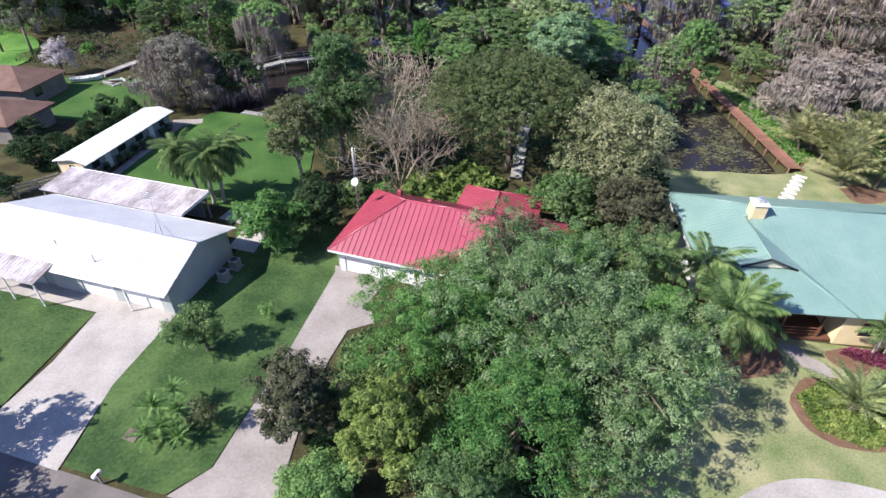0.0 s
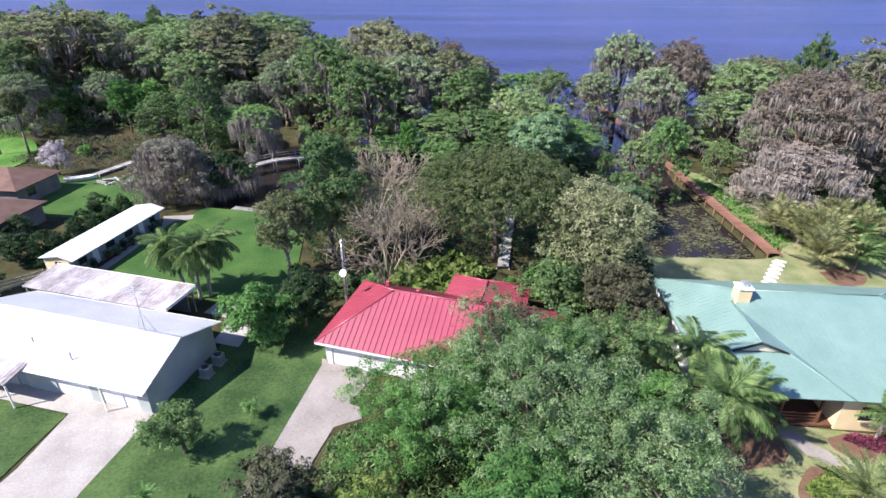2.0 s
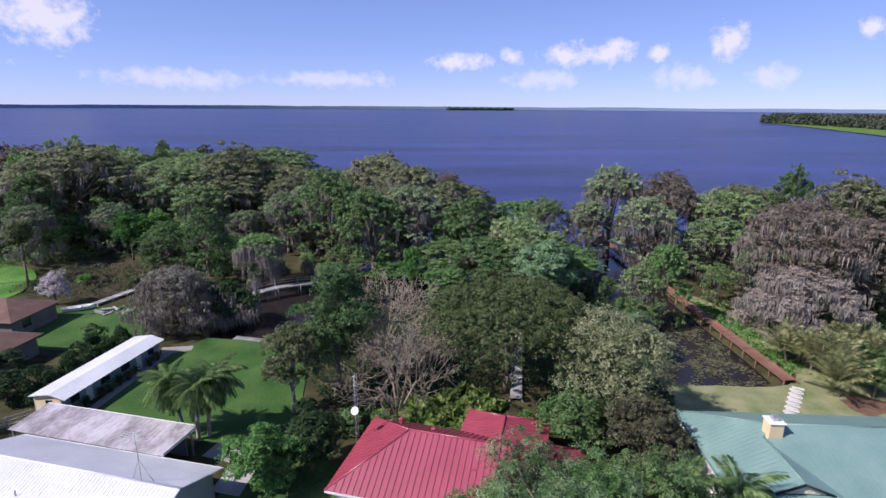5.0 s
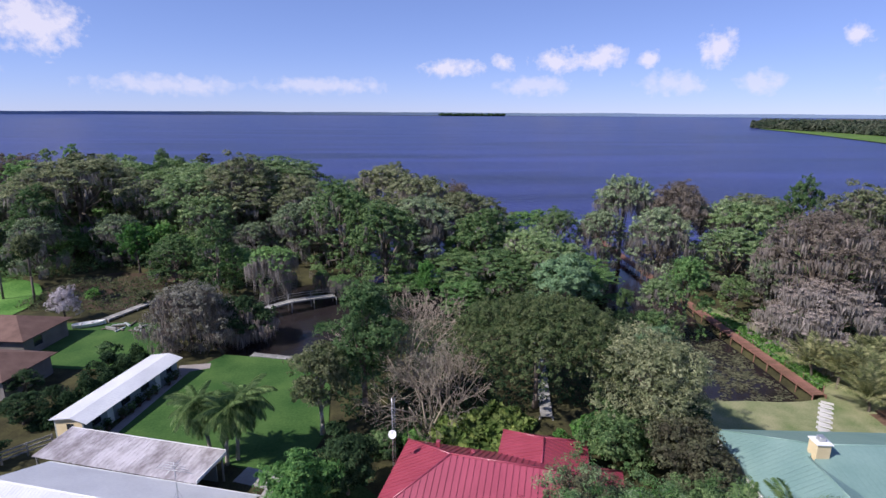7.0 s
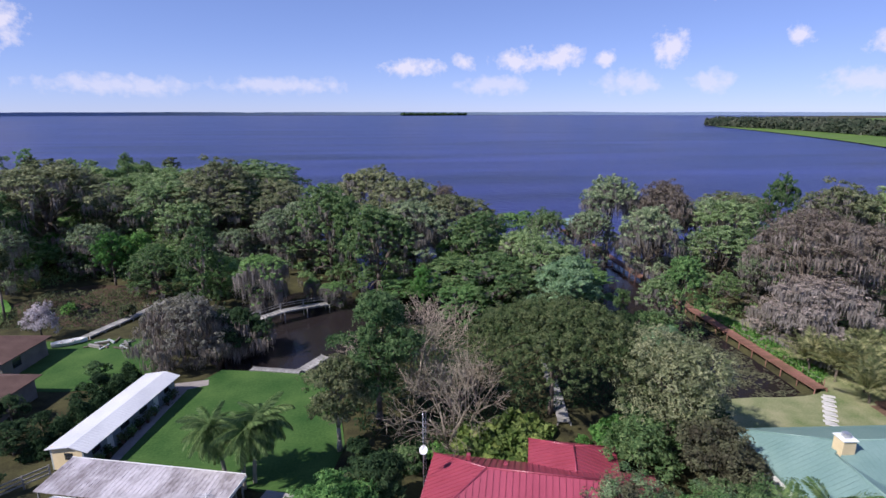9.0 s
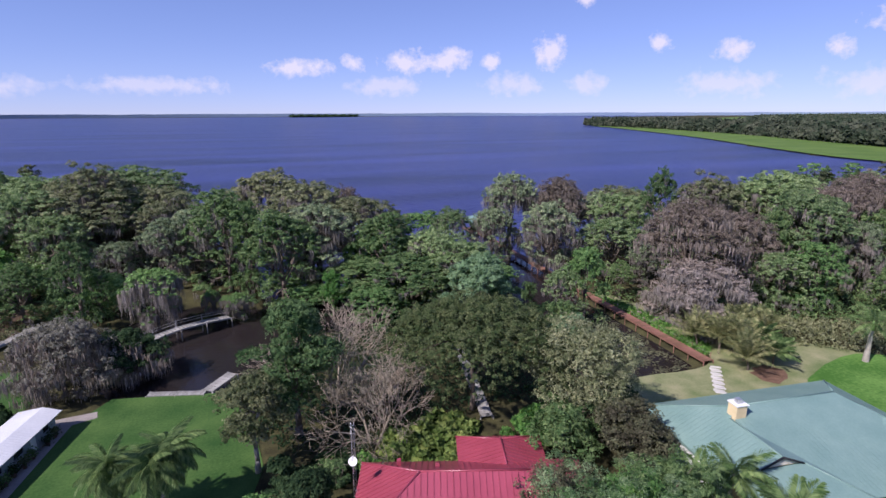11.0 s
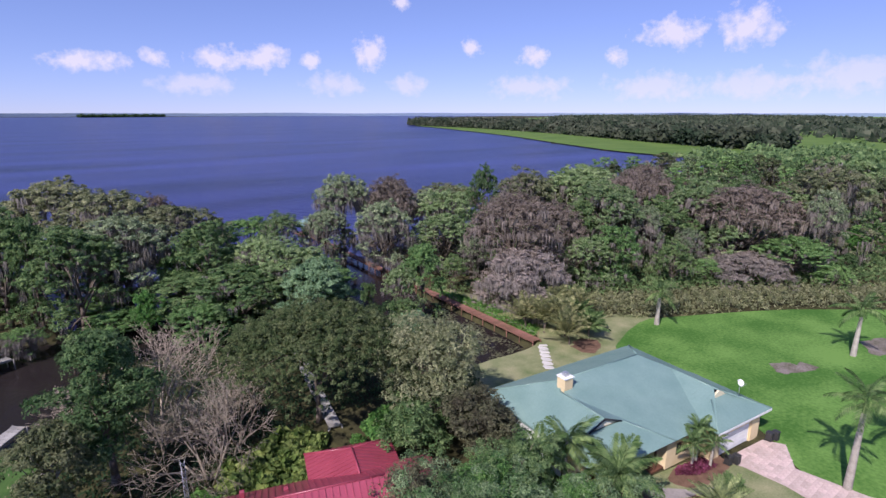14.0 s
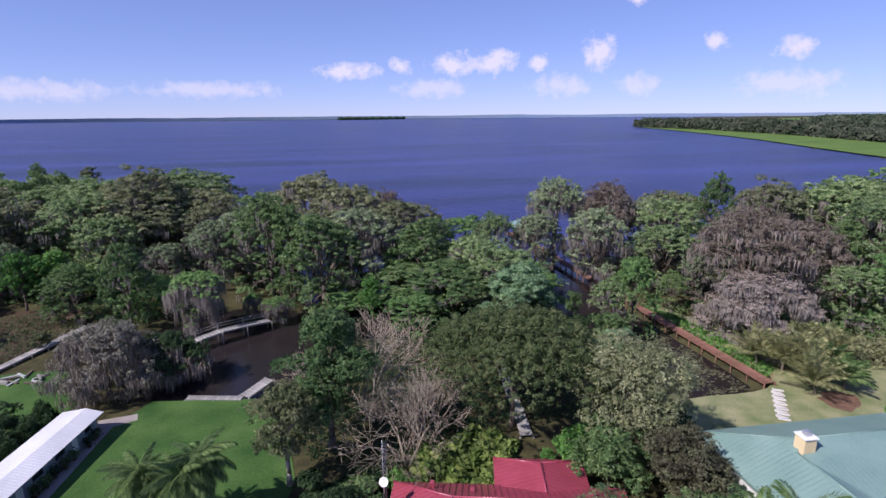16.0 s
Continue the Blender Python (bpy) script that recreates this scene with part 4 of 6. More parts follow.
# wheelie bins beside the garage
for bx, by in ((35.2, 24.6), (35.9, 24.2), (42.3, 23.9), (43.0, 23.6)):
    wb = thing("waste_bin", bx, by, 0.03, -6, "dark wheeled waste bin beside the garage", "bin", "waste bins")
    part("body", box(-0.27, 0.27, -0.3, 0.3, 0.08, 0.95, bevel=0.04), BLACK, wb)
    part("lid", box(-0.3, 0.3, -0.34, 0.32, 0.955, 1.03, bevel=0.03), BLACK, wb)
    for s in (-0.22, 0.22):
        tube_part("wheel", [((s - 0.03, 0.28, 0.1), (s + 0.03, 0.28, 0.1), 0.1, 0.1)], BLACK, wb, sides=10)

# small things on the plots
boat = thing("rowing_boat", -54.4, 82.6, 0, 25, "white rowing boat lying on the grass", "boat")
bm = bmesh.new()
prof = [(-2.1, 0.35), (-1.4, 0.62), (0, 0.72), (1.3, 0.6), (2.3, 0.06)]
lo = [[bm.verts.new((x, s * w * 0.62, 0.08 + 0.06 * abs(x) / 2)) for x, w in prof] for s in (-1, 1)]
hi = [[bm.verts.new((x, s * w, 0.62 + 0.08 * abs(x) / 2)) for x, w in prof] for s in (-1, 1)]
for i in range(4):
    bm.faces.new((lo[0][i], lo[0][i + 1], lo[1][i + 1], lo[1][i]))
    for s in (0, 1):
        bm.faces.new((lo[s][i], lo[s][i + 1], hi[s][i + 1], hi[s][i]))
bm.faces.new((lo[0][0], lo[1][0], hi[1][0], hi[0][0]))
bm.faces.new((lo[0][4], lo[1][4], hi[1][4], hi[0][4]))
bmesh.ops.recalc_face_normals(bm, faces=bm.faces[:])
bmesh.ops.solidify(bm, geom=bm.faces[:], thickness=0.04)
part("hull", bm, WHITE, boat)
for x in (-0.9, 0.5):
    part("bench", box(x - 0.13, x + 0.13, -0.58, 0.58, 0.45, 0.5), GREY_WOOD, boat)
rng = np.random.default_rng(77)
for k in range(14):
    px, py = -51 + 6.0 * rng.random(), 79.5 + 4.0 * rng.random()
    bd = thing("timber_offcut", px, py, 0.06, rng.random() * 180, "grey timber offcut in the garden junk pile", "timber", "junk pile")
    part("plank", box(-0.9, 0.9, -0.14, 0.14, 0, 0.1 + 0.3 * rng.random(), bevel=0.02), [GREY_WOOD, BARK, GREY_WALL][k % 3], bd)
box_cover = tagged(part("meter_cover", box(-0.5, 0.5, -0.4, 0.4, 0, 0.08, bevel=0.02), BARK), "rusty ground cover plate in the front lawn", "cover plate")
box_cover.matrix_basis = pose(-19.6, 20.0, 0.02, 0, 0, -20)
mail = thing("mailbox", -19.9, 16.8, 0, -16, "small white and grey mailbox on a short post at the road", "mailbox")
part("post", box(-0.05, 0.05, -0.05, 0.05, 0, 0.9), GREY_WOOD, mail)
part("box", box(-0.14, 0.14, -0.28, 0.28, 0.9, 1.15, bevel=0.05), WHITE, mail)
part("flag", box(0.145, 0.16, -0.1, 0.05, 1.0, 1.2), RED, mail)
for k, (px, py) in enumerate(((-31.6, 35.2), (-33.0, 35.5), (-30.2, 34.9), (-34.4, 36.0), (-28.9, 34.4))):
    pt = thing("plant_pot", px, py, 0.035, 30 * k, "potted plant under the patio awning", "plant pot", "patio pots")
    tube_part("pot", [((0, 0, 0), (0, 0, 0.42), 0.17, 0.24)], BROWN_ROOF, pt, sides=12)
    rg = np.random.default_rng(k)
    C = np.array([0, 0, 0.6]) + rg.normal(size=(90, 3)) * np.array([0.2, 0.2, 0.14])
    link_mesh("foliage", quads("foliage", leaf_quads(rg, C, unit(rg.normal(size=(90, 3)) + [0, 0, 0.6]), 0.1 + 0.05 * rg.random(90))), F_MID, pt)["kind"] = "stuff"

for k, u in enumerate((1.3, 2.6, 4.8, 6.0, 7.3, 8.6, 10.0, 12.2, 13.6)):
    w = pose(-37.6, 51.2, 0, 0, 0, -14) @ Vector((-0.25 + 0.12 * (k % 2), u, 0.03))
    pt = thing("plant_pot", w.x, w.y, w.z, 40 * k, "leafy potted plant along the shed wall", "plant pot", "shed pots")
    tube_part("pot", [((0, 0, 0), (0, 0, 0.38), 0.16, 0.22)], BROWN_ROOF, pt, sides=12)
    rg = np.random.default_rng(60 + k)
    C = np.array([0, 0, 0.75]) + rg.normal(size=(160, 3)) * np.array([0.24, 0.24, 0.24])
    link_mesh("foliage", quads("foliage", leaf_quads(rg, C, unit(rg.normal(size=(160, 3)) + [0, 0, 0.6]), 0.1 + 0.06 * rg.random(160))), [F_MID, F_DARK, F_OLIVE][k % 3], pt)["kind"] = "stuff"

# ---- boardwalks ----
def boardwalk(name, path, width, z, board_mat, label, rail=0.0, posts=True, step=0.5, joined=False):
    """Planks across a line of points, on posts, with a rail where it has one."""
    b = thing(name, path[0][0], path[0][1], 0, 0, label, "boardwalk")
    o = Vector((path[0][0], path[0][1], 0))
    plank = bpy.data.meshes.new("plank")
    bmp = box(-step * 0.46, step * 0.46, -width / 2, width / 2, -0.05, 0.0, bevel=0.008)
    bmp.to_mesh(plank)
    bmp.free()
    plank.materials.append(board_mat)
    for p, q in zip(path, path[1:]):
        p, q = Vector(p) - o, Vector(q) - o
        d = q - p
        ang = math.degrees(math.atan2(d.y, d.x))
        n = max(1, int(d.length / step))
        for i in range(n):
            c = p + d * ((i + 0.5) / n)
            pl = new("plank", plank)
            pl.parent = b
            pl.matrix_basis = pose(c.x, c.y, z + c.z, 0, -math.degrees(math.asin(d.z / d.length)), ang)
        side = Vector((-d.y, d.x, 0)).normalized()
        for s in (-1, 1):
            e = side * s * (width / 2 - 0.08)
            m = Matrix.Translation(p + e + Vector((0, 0, z - 0.16))) @ d.to_track_quat("X", "Z").to_matrix().to_4x4()
            part("stringer", box(0, d.length, -0.05, 0.05, -0.1, 0.1, m), board_mat, b)
            k = max(1, int(d.length / 2.6))
            for i in range(k + 1):
                c = p + d * (i / k) + side * s * (width / 2 + 0.06)
                if posts:
                    tube_part("post", [((c.x, c.y, -1.6), (c.x, c.y, z + c.z + (rail if s > 0 else 0.0)), 0.075, 0.07)], board_mat, b)
            if rail and s > 0:
                for rz in (rail, rail * 0.55):
                    mm = Matrix.Translation(p + side * s * (width / 2 + 0.06) + Vector((0, 0, z + rz - 0.03))) @ d.to_track_quat("X", "Z").to_matrix().to_4x4()
                    part("rail", box(0, d.length, -0.025, 0.025, -0.04, 0.04, mm), board_mat, b)
    return b


boardwalk("boardwalk", [(41.3, 54.5, 0), (42.0, 82, 0)], 1.5, 0.55, DOCK, "long red-brown wooden boardwalk over the creek", 0.0)
boardwalk("boardwalk", [(42.05, 82.2, 0), (42.8, 106, 0), (44.2, 137, 0)], 1.5, 0.55, DOCK, "red-brown boardwalk leading on to the lake")
boardwalk("grey_dock", [(8.6, 52.5, 0), (13.4, 76, 0)], 1.3, 0.35, GREY_WOOD, "weathered grey dock under the spreading tree")
boardwalk("footbridge", [(-30.4, 85.4, 0), (-28.2, 87.0, 0.35), (-25.4, 88.9, 0.55), (-22, 90.7, 0.45), (-18.5, 92.6, 0.1)], 1.5, 0.7, GREY_WOOD, "arched grey footbridge over the canal", 0.9)
boardwalk("pier", [(-53, 84.6, 0), (-46.5, 99.0, 0)], 1.3, 0.4, GREY_WOOD, "narrow pale wooden pier by the marsh")
boardwalk("canal_dock", [(-27, 70.9, 0), (-20.6, 69.0, 0)], 1.0, 0.12, GREY_WOOD, "grey plank dock along the canal bank")
boardwalk("canal_ramp", [(-20.4, 69.2, 0), (-17.6, 72.2, 0.4)], 1.5, 0.2, GREY_WOOD, "pale plank landing at the canal", 0.0)
# rope rail along the creek boardwalk
rope = thing("rope_rail", 42.3, 55.2, 0, 0, "sagging rope rail on thin posts beside the boardwalk", "rail")
rp = []
for k in range(9):
    tube_part("post", [((0.02 * k, 3.3 * k, 0), (0.02 * k, 3.3 * k, 1.35), 0.05, 0.045)], DOCK, rope)
    if k < 8:
        for j in range(4):
            sag = lambda u: 1.25 - 0.22 * (1 - (2 * u - 1) ** 2)
            rp.append(((0, 3.3 * (k + j / 4), sag(j / 4)), (0, 3.3 * (k + (j + 1) / 4), sag((j + 1) / 4)), 0.018, 0.018))
tube_part("rope", rp, PALE_BARK, rope, sides=4)
# boathouse at the lake end
bh = thing("boathouse", 45.0, 141, 0, 0, "open boathouse with a teal metal roof at the lake", "boathouse")
for px in (-3, 0, 3):
    for py in (-3, 3):
        tube_part("post", [((px, py, -1.8), (px, py, 3.2), 0.1, 0.1)], DOCK, bh)
part("deck", box(-3.2, 3.2, -3.2, 3.2, 0.42, 0.55), DOCK, bh)
for pts in ([(-3.6, -3.6, 3.2), (3.6, -3.6, 3.2), (0, 0, 4.7)], [(3.6, -3.6, 3.2), (3.6, 3.6, 3.2), (0, 0, 4.7)], [(3.6, 3.6, 3.2), (-3.6, 3.6, 3.2), (0, 0, 4.7)], [(-3.6, 3.6, 3.2), (-3.6, -3.6, 3.2), (0, 0, 4.7)]):
    roof_plane("roof", pts, TEAL, bh, 0)
# stepping slabs from the boardwalk to the house
SLAB = surface("white_slab", (0.50, 0.48, 0.44), (0.66, 0.63, 0.58), 0.8, 9, 0.9, 0.15, rand=0.08)
for k in range(13):
    t = k / 12
    st = tagged(part("stepping_slab", box(-0.62, 0.62, -0.25, 0.25, 0, 0.06, bevel=0.015), SLAB), "pale concrete stepping slab in the back lawn", "stepping stone", "stepping slabs")
    st.matrix_basis = pose(41.4 - 4.6 * t + 0.12 * (-1) ** k, 53.5 - 5.3 * t, 0.025, 0, 0, -41 + 6 * (-1) ** k)


# ---- plants ----
def limbs(rng, trunk_top, blobs, r0):
    """A tapered trunk to trunk_top and a bent limb to each clump."""
    seg, n = [], 5
    P = [Vector((0.15 * math.sin(i * 1.7) * i / n, 0.15 * math.cos(i * 2.1) * i / n, trunk_top * i / n - (0.15 if i == 0 else 0))) for i in range(n + 1)]
    for i in range(n):
        seg.append((P[i], P[i + 1], r0 * (1.35 if i == 0 else 1 - 0.5 * i / n), r0 * (1 - 0.5 * (i + 1) / n)))
    for b in blobs:
        s = P[min(n, max(1, int(rng.integers(2, n + 1))))]
        e = Vector(b[:3])
        mid = s.lerp(e, 0.5) + Vector((0, 0, (e - s).length * 0.12)) + Vector(rng.normal(size=3) * 0.15)
        rr = r0 * 0.42
        seg.append((s, mid, rr, rr * 0.6))
        seg.append((mid, e, rr * 0.6, rr * 0.15))
    return seg


def crown_tree(name, seed, h, r, base, leafmat, label, category="tree", leaves=4000, size=0.30, clumps=12, flat=1.0, sub=0.0, per=14, moss=0, mossmat=None, mosslen=1.6, bark=None, trunk_r=None, ratio=0.42, shape="round", group="", inner=0.45, sides=6, rag=0.0):
    """A tree h high whose crown begins at base, r wide; moss strands hang from its clumps."""
    rng = np.random.default_rng(seed)
    leaves, size, per = int(leaves * 1.9), size * 0.78, int(per * 1.7)
    t = thing(name, 0, 0, 0, 0, label, category, group)
    ch = h - base
    blobs = []
    for k in range(clumps):
        u = (k + 0.5) / clumps
        z = base + ch * (0.18 + 0.72 * u)
        if shape == "round":
            w = math.sqrt(max(0.05, 1 - (2 * u - 0.85) ** 2 / 1.5))
        elif shape == "cone":
            w = 1.0 - 0.6 * u
        else:
            w = 0.5 + 0.5 * math.sin(math.pi * (0.15 + 0.62 * u))
        a = k * 2.399 + rng.normal() * 0.4
        d = r * w * (0.3 + 0.5 * rng.random())
        br = r * (0.28 + 0.26 * rng.random()) * (0.7 + 0.3 * w)
        jx, jy, jz = rng.normal(size=3) * rag * r
        blobs.append((d * math.cos(a) + jx, d * math.sin(a) + jy, max(z + jz * 0.6, br * 0.6), br, br, br * 0.72 * flat))
    blobs.append((0, 0, h - r * 0.35 * flat, r * 0.42, r * 0.42, r * 0.34 * flat))
    tube_part("trunk", limbs(rng, base + ch * 0.55, blobs, trunk_r or 0.02 * h + 0.06), bark or BARK, t, sides=sides)["kind"] = "stuff"
    P, d = clump_points(rng, blobs, leaves, inner, sub or 0.08 * r + 0.14, per)
    nrm = unit(d + rng.normal(size=d.shape) * 0.45 + np.array([0, 0, 0.3]))
    Q = leaf_tris(rng, P, nrm, size * (0.6 + 0.8 * rng.random(leaves)), ratio)
    link_mesh("crown", tris("crown", Q), leafmat, t)["kind"] = "stuff"
    if moss:
        P, d = blob_points(rng, blobs, moss, 0.6)
        P[:, 2] -= 0.12 * r + 0.5 * r * np.maximum(d[:, 2], 0)
        P[:, 2] = np.maximum(P[:, 2], 0.9)
        P = np.repeat(P, 2, axis=0) + rng.normal(size=(2 * moss, 3)) * 0.14
        n = len(P)
        ln = mosslen * (0.4 + 0.9 * rng.random((n, 1)))
        w = 0.04 + 0.06 * rng.random((n, 1))
        a = rng.random(n) * 6.28
        side = np.stack([np.cos(a), np.sin(a), 0 * a], 1)
        lean = rng.normal(size=(n, 3)) * 0.12
        lean[:, 2] = -1
        Q = np.stack([P - side * w, P + lean * ln, P + side * w], axis=1)
        link_mesh("hanging_moss", tris("hanging_moss", Q), mossmat or MOSS, t, "grey hanging moss strands")["kind"] = "stuff"
    return t


def swamp_tree(name, seed, h, r, depth, leafmat, label, lobes=30, leaves=9000, size=0.22, moss=260, mosslen=2.2, mossmat=None, skirt=8, sub=0.42, bark=None, top=0.97, boughs=12):
    """A broad swamp tree: flattened lobes over a domed crown of the given depth, a few lower tufts, curtains of moss below the lobes."""
    rng = np.random.default_rng(seed)
    t = thing(name, 0, 0, 0, 0, label, "tree")
    B = []
    for k in range(lobes):
        a, u = k * 2.399 + rng.normal() * 0.3, (k + 0.5) / lobes
        w = math.sqrt(u) * (0.8 + 0.3 * rng.random())
        z = h - depth * (1 - top * math.sqrt(max(0.0, 1 - min(1, w) ** 2))) + rng.normal() * 0.05 * depth
        q = r * (0.20 + 0.13 * rng.random())
        B.append((0.86 * r * w * math.cos(a), 0.86 * r * w * math.sin(a), z - q * 0.45, q, q, q * (0.55 + 0.4 * rng.random())))
    for k in range(skirt):
        a, w, q = k * 2.399 + 1 + rng.normal() * 0.4, 0.35 + 0.5 * rng.random(), r * (0.15 + 0.1 * rng.random())
        B.append((r * w * math.cos(a), r * w * math.sin(a), (h - depth) * (0.42 + 0.55 * rng.random()), q, q, q * 0.6))
    tube_part("trunk", limbs(rng, h - depth * 0.7, B[:: max(1, len(B) // boughs)], 0.02 * h + 0.05), bark or BARK, t, sides=5)["kind"] = "stuff"
    P, d = clump_points(rng, B, leaves, 0.5, sub, 26)
    nrm = unit(d + rng.normal(size=d.shape) * 0.45 + np.array([0, 0, 0.35]))
    link_mesh("crown", tris("crown", leaf_tris(rng, P, nrm, size * (0.6 + 0.8 * rng.random(leaves)), 0.42)), leafmat, t)["kind"] = "stuff"
    if moss:
        A = np.array(B)
        k = rng.integers(len(A), size=moss)
        a, w = rng.random(moss) * 6.283, np.sqrt(rng.random(moss))
        C = A[k, :3] + np.stack([np.cos(a) * w, np.sin(a) * w, np.full(moss, -0.25)], 1) * A[k, 3:4]
        per = 11
        P = np.repeat(C, per, axis=0) + rng.normal(size=(moss * per, 3)) * np.array([0.22, 0.22, 0.2])
        n = len(P)
        ln = np.repeat(mosslen * (0.35 + 0.9 * rng.random((moss, 1))), per, axis=0) * (0.5 + 0.6 * rng.random((n, 1)))
        ln = np.minimum(ln, np.maximum(P[:, 2:3] - 0.6, 0.3))
        wd, a = 0.03 + 0.055 * rng.random((n, 1)), rng.random(n) * 6.283
        side, lean = np.stack([np.cos(a), np.sin(a), 0 * a], 1), rng.normal(size=(n, 3)) * 0.07
        lean[:, 2] = -1
        Q = np.stack([P - side * wd, P + lean * ln, P + side * wd], axis=1)
        link_mesh("hanging_moss", tris("hanging_moss", Q), mossmat or MOSS, t, "grey hanging moss strands")["kind"] = "stuff"
    return t


used = set()


def plant(t, x, y, s=1.0, turn=0.0, z=0.0, sz=None):
    m = pose(x, y, z, 0, 0, turn) @ Matrix.Diagonal((s, s, sz or s, 1))
    if t not in used:
        used.add(t)
        t.matrix_basis = m
        return t
    return copy_thing(t, m)


TREE_H, TREE_R = 18.0, 7.0
KIND = {
    "G": [swamp_tree("cypress", 20 + k, TREE_H, TREE_R, 11.5, F_CYPRESS, "tall pale green cypress with grey moss below the crown", moss=130, leaves=19000, lobes=48) for k in range(2)],
    "F": [swamp_tree("cypress", 24 + k, TREE_H, TREE_R, 13.0, F_FRESH, "fresh green domed swamp tree with little moss", moss=45, leaves=20000, lobes=50, skirt=12) for k in range(2)],
    "O": [swamp_tree("cypress", 28 + k, TREE_H, TREE_R, 11.0, F_TWIGGY, "olive-brown cypress with thin crown and grey moss", moss=230, leaves=16000, lobes=46) for k in range(2)],
    "M": [swamp_tree("cypress", 32 + k, TREE_H, TREE_R, 10.5, F_GREYGREEN, "grey-green cypress hung thick with long moss", moss=380, mosslen=2.9, leaves=16000, lobes=44) for k in range(2)],
    "B": [swamp_tree("bare_cypress", 36 + k, TREE_H, TREE_R, 12.0, F_RUST, "rusty brown cypress hung with grey moss", moss=420, mosslen=1.7, mossmat=MOSS_BROWN, leaves=19000, size=0.16, lobes=54, skirt=12, boughs=24) for k in range(2)],
    "D": [swamp_tree("swamp_oak", 40 + k, TREE_H, TREE_R, 14.0, F_DEEP, "dark green full-crowned swamp tree", moss=60, leaves=20000, lobes=52, skirt=14) for k in range(2)],
    "L": [swamp_tree("cypress", 44 + k, TREE_H, TREE_R, 7.0, F_FRESH, "small fresh green cypress trailing long moss curtains", moss=420, mosslen=6.5, leaves=12000, lobes=30, skirt=10) for k in range(1)],
    "K": [swamp_tree("mossy_tree", 46 + k, TREE_H, TREE_R, 14.0, MOSS_BROWN, "broad grey tree wholly covered in hanging moss", moss=1500, mosslen=2.2, leaves=16000, size=0.15, lobes=56, skirt=16, boughs=30) for k in range(1)],
    "N": [swamp_tree("cypress", 47, TREE_H, TREE_R, 15.5, F_FRESH, "bright light green young cypress beside the creek", moss=10, leaves=19000, lobes=44, skirt=10)],
}
CY_GREEN, CY_MOSS, CY_BROWN = KIND["G"] + KIND["F"] + KIND["D"], KIND["M"] + KIND["O"], KIND["B"]
BROAD = [crown_tree("broadleaf_tree", 50 + k, 10, 4.2, 2.0, [F_MID, F_DARK, F_BRIGHT, F_FRESH][k], "dense %s broadleaf tree" % ["mid-green", "dark green", "bright green", "fresh green"][k], leaves=3000, size=0.30, clumps=18, sides=4) for k in range(4)]
SHRUB = [crown_tree("shrub", 60 + k, 3.0, 1.9, 0.2, [F_MID, F_DARK, F_BRIGHT, F_OLIVE][k], "rounded leafy %s garden shrub" % ["green", "dark green", "bright green", "olive green"][k], "shrub", leaves=1100, size=0.22, clumps=7, trunk_r=0.07) for k in range(4)]
FAR = [crown_tree("swamp_tree", 70 + k, 17, 5.2, 1.0, [F_CYPRESS, F_MID, F_FRESH, F_RUST, F_OLIVE][k], "%s swamp tree in the wood behind" % ["grey-green", "green", "fresh green", "brown", "olive"][k], leaves=1250, size=0.58, clumps=18, moss=70, mosslen=1.8, sides=3, shape="round") for k in range(5)]

# the named trees, from the near ones to the wood behind: kind, x, y, scale, height scale, turn
SPECIMENS = [
    (BROAD[0], 27.5, 68, 0.62, 0.62, 50), (BROAD[1], 24.0, 71.5, 0.6, 0.5, 0), (BROAD[0], 29.0, 81, 0.6, 0.8, 0), (BROAD[2], 5.5, 101, 0.85, 1.1, 0), (BROAD[2], -2.5, 88, 0.7, 0.75, 120),
    (BROAD[1], -12.0, 84, 0.75, 0.8, 220), (BROAD[1], -43, 108, 0.9, 0.95, 0), (BROAD[2], -60, 112, 1.0, 0.95, 40), (BROAD[0], -52, 103, 0.8, 0.75, 40), (BROAD[2], -66, 117, 0.9, 0.9, 140),
    (BROAD[3], -76, 118, 1.0, 0.8, 240), (BROAD[0], -88, 112, 1.0, 0.8, 20), (BROAD[1], -46.5, 55.5, 0.9, 0.72, 0), (BROAD[1], -50, 61.5, 0.75, 0.65, 80), (BROAD[1], -44.6, 48.5, 0.65, 0.5, 160),
    (BROAD[0], -52, 51, 0.8, 0.6, 160), (BROAD[1], -46, 59.5, 0.5, 0.45, 30), (BROAD[1], -44.5, 64, 0.42, 0.38, 130), (BROAD[1], -43.5, 68.5, 0.42, 0.35, 200), (BROAD[1], -48, 56, 0.6, 0.55, 250),
]
for t, x, y, s, sz, a in SPECIMENS:
    plant(t, x, y, s, a, -0.1, sz)
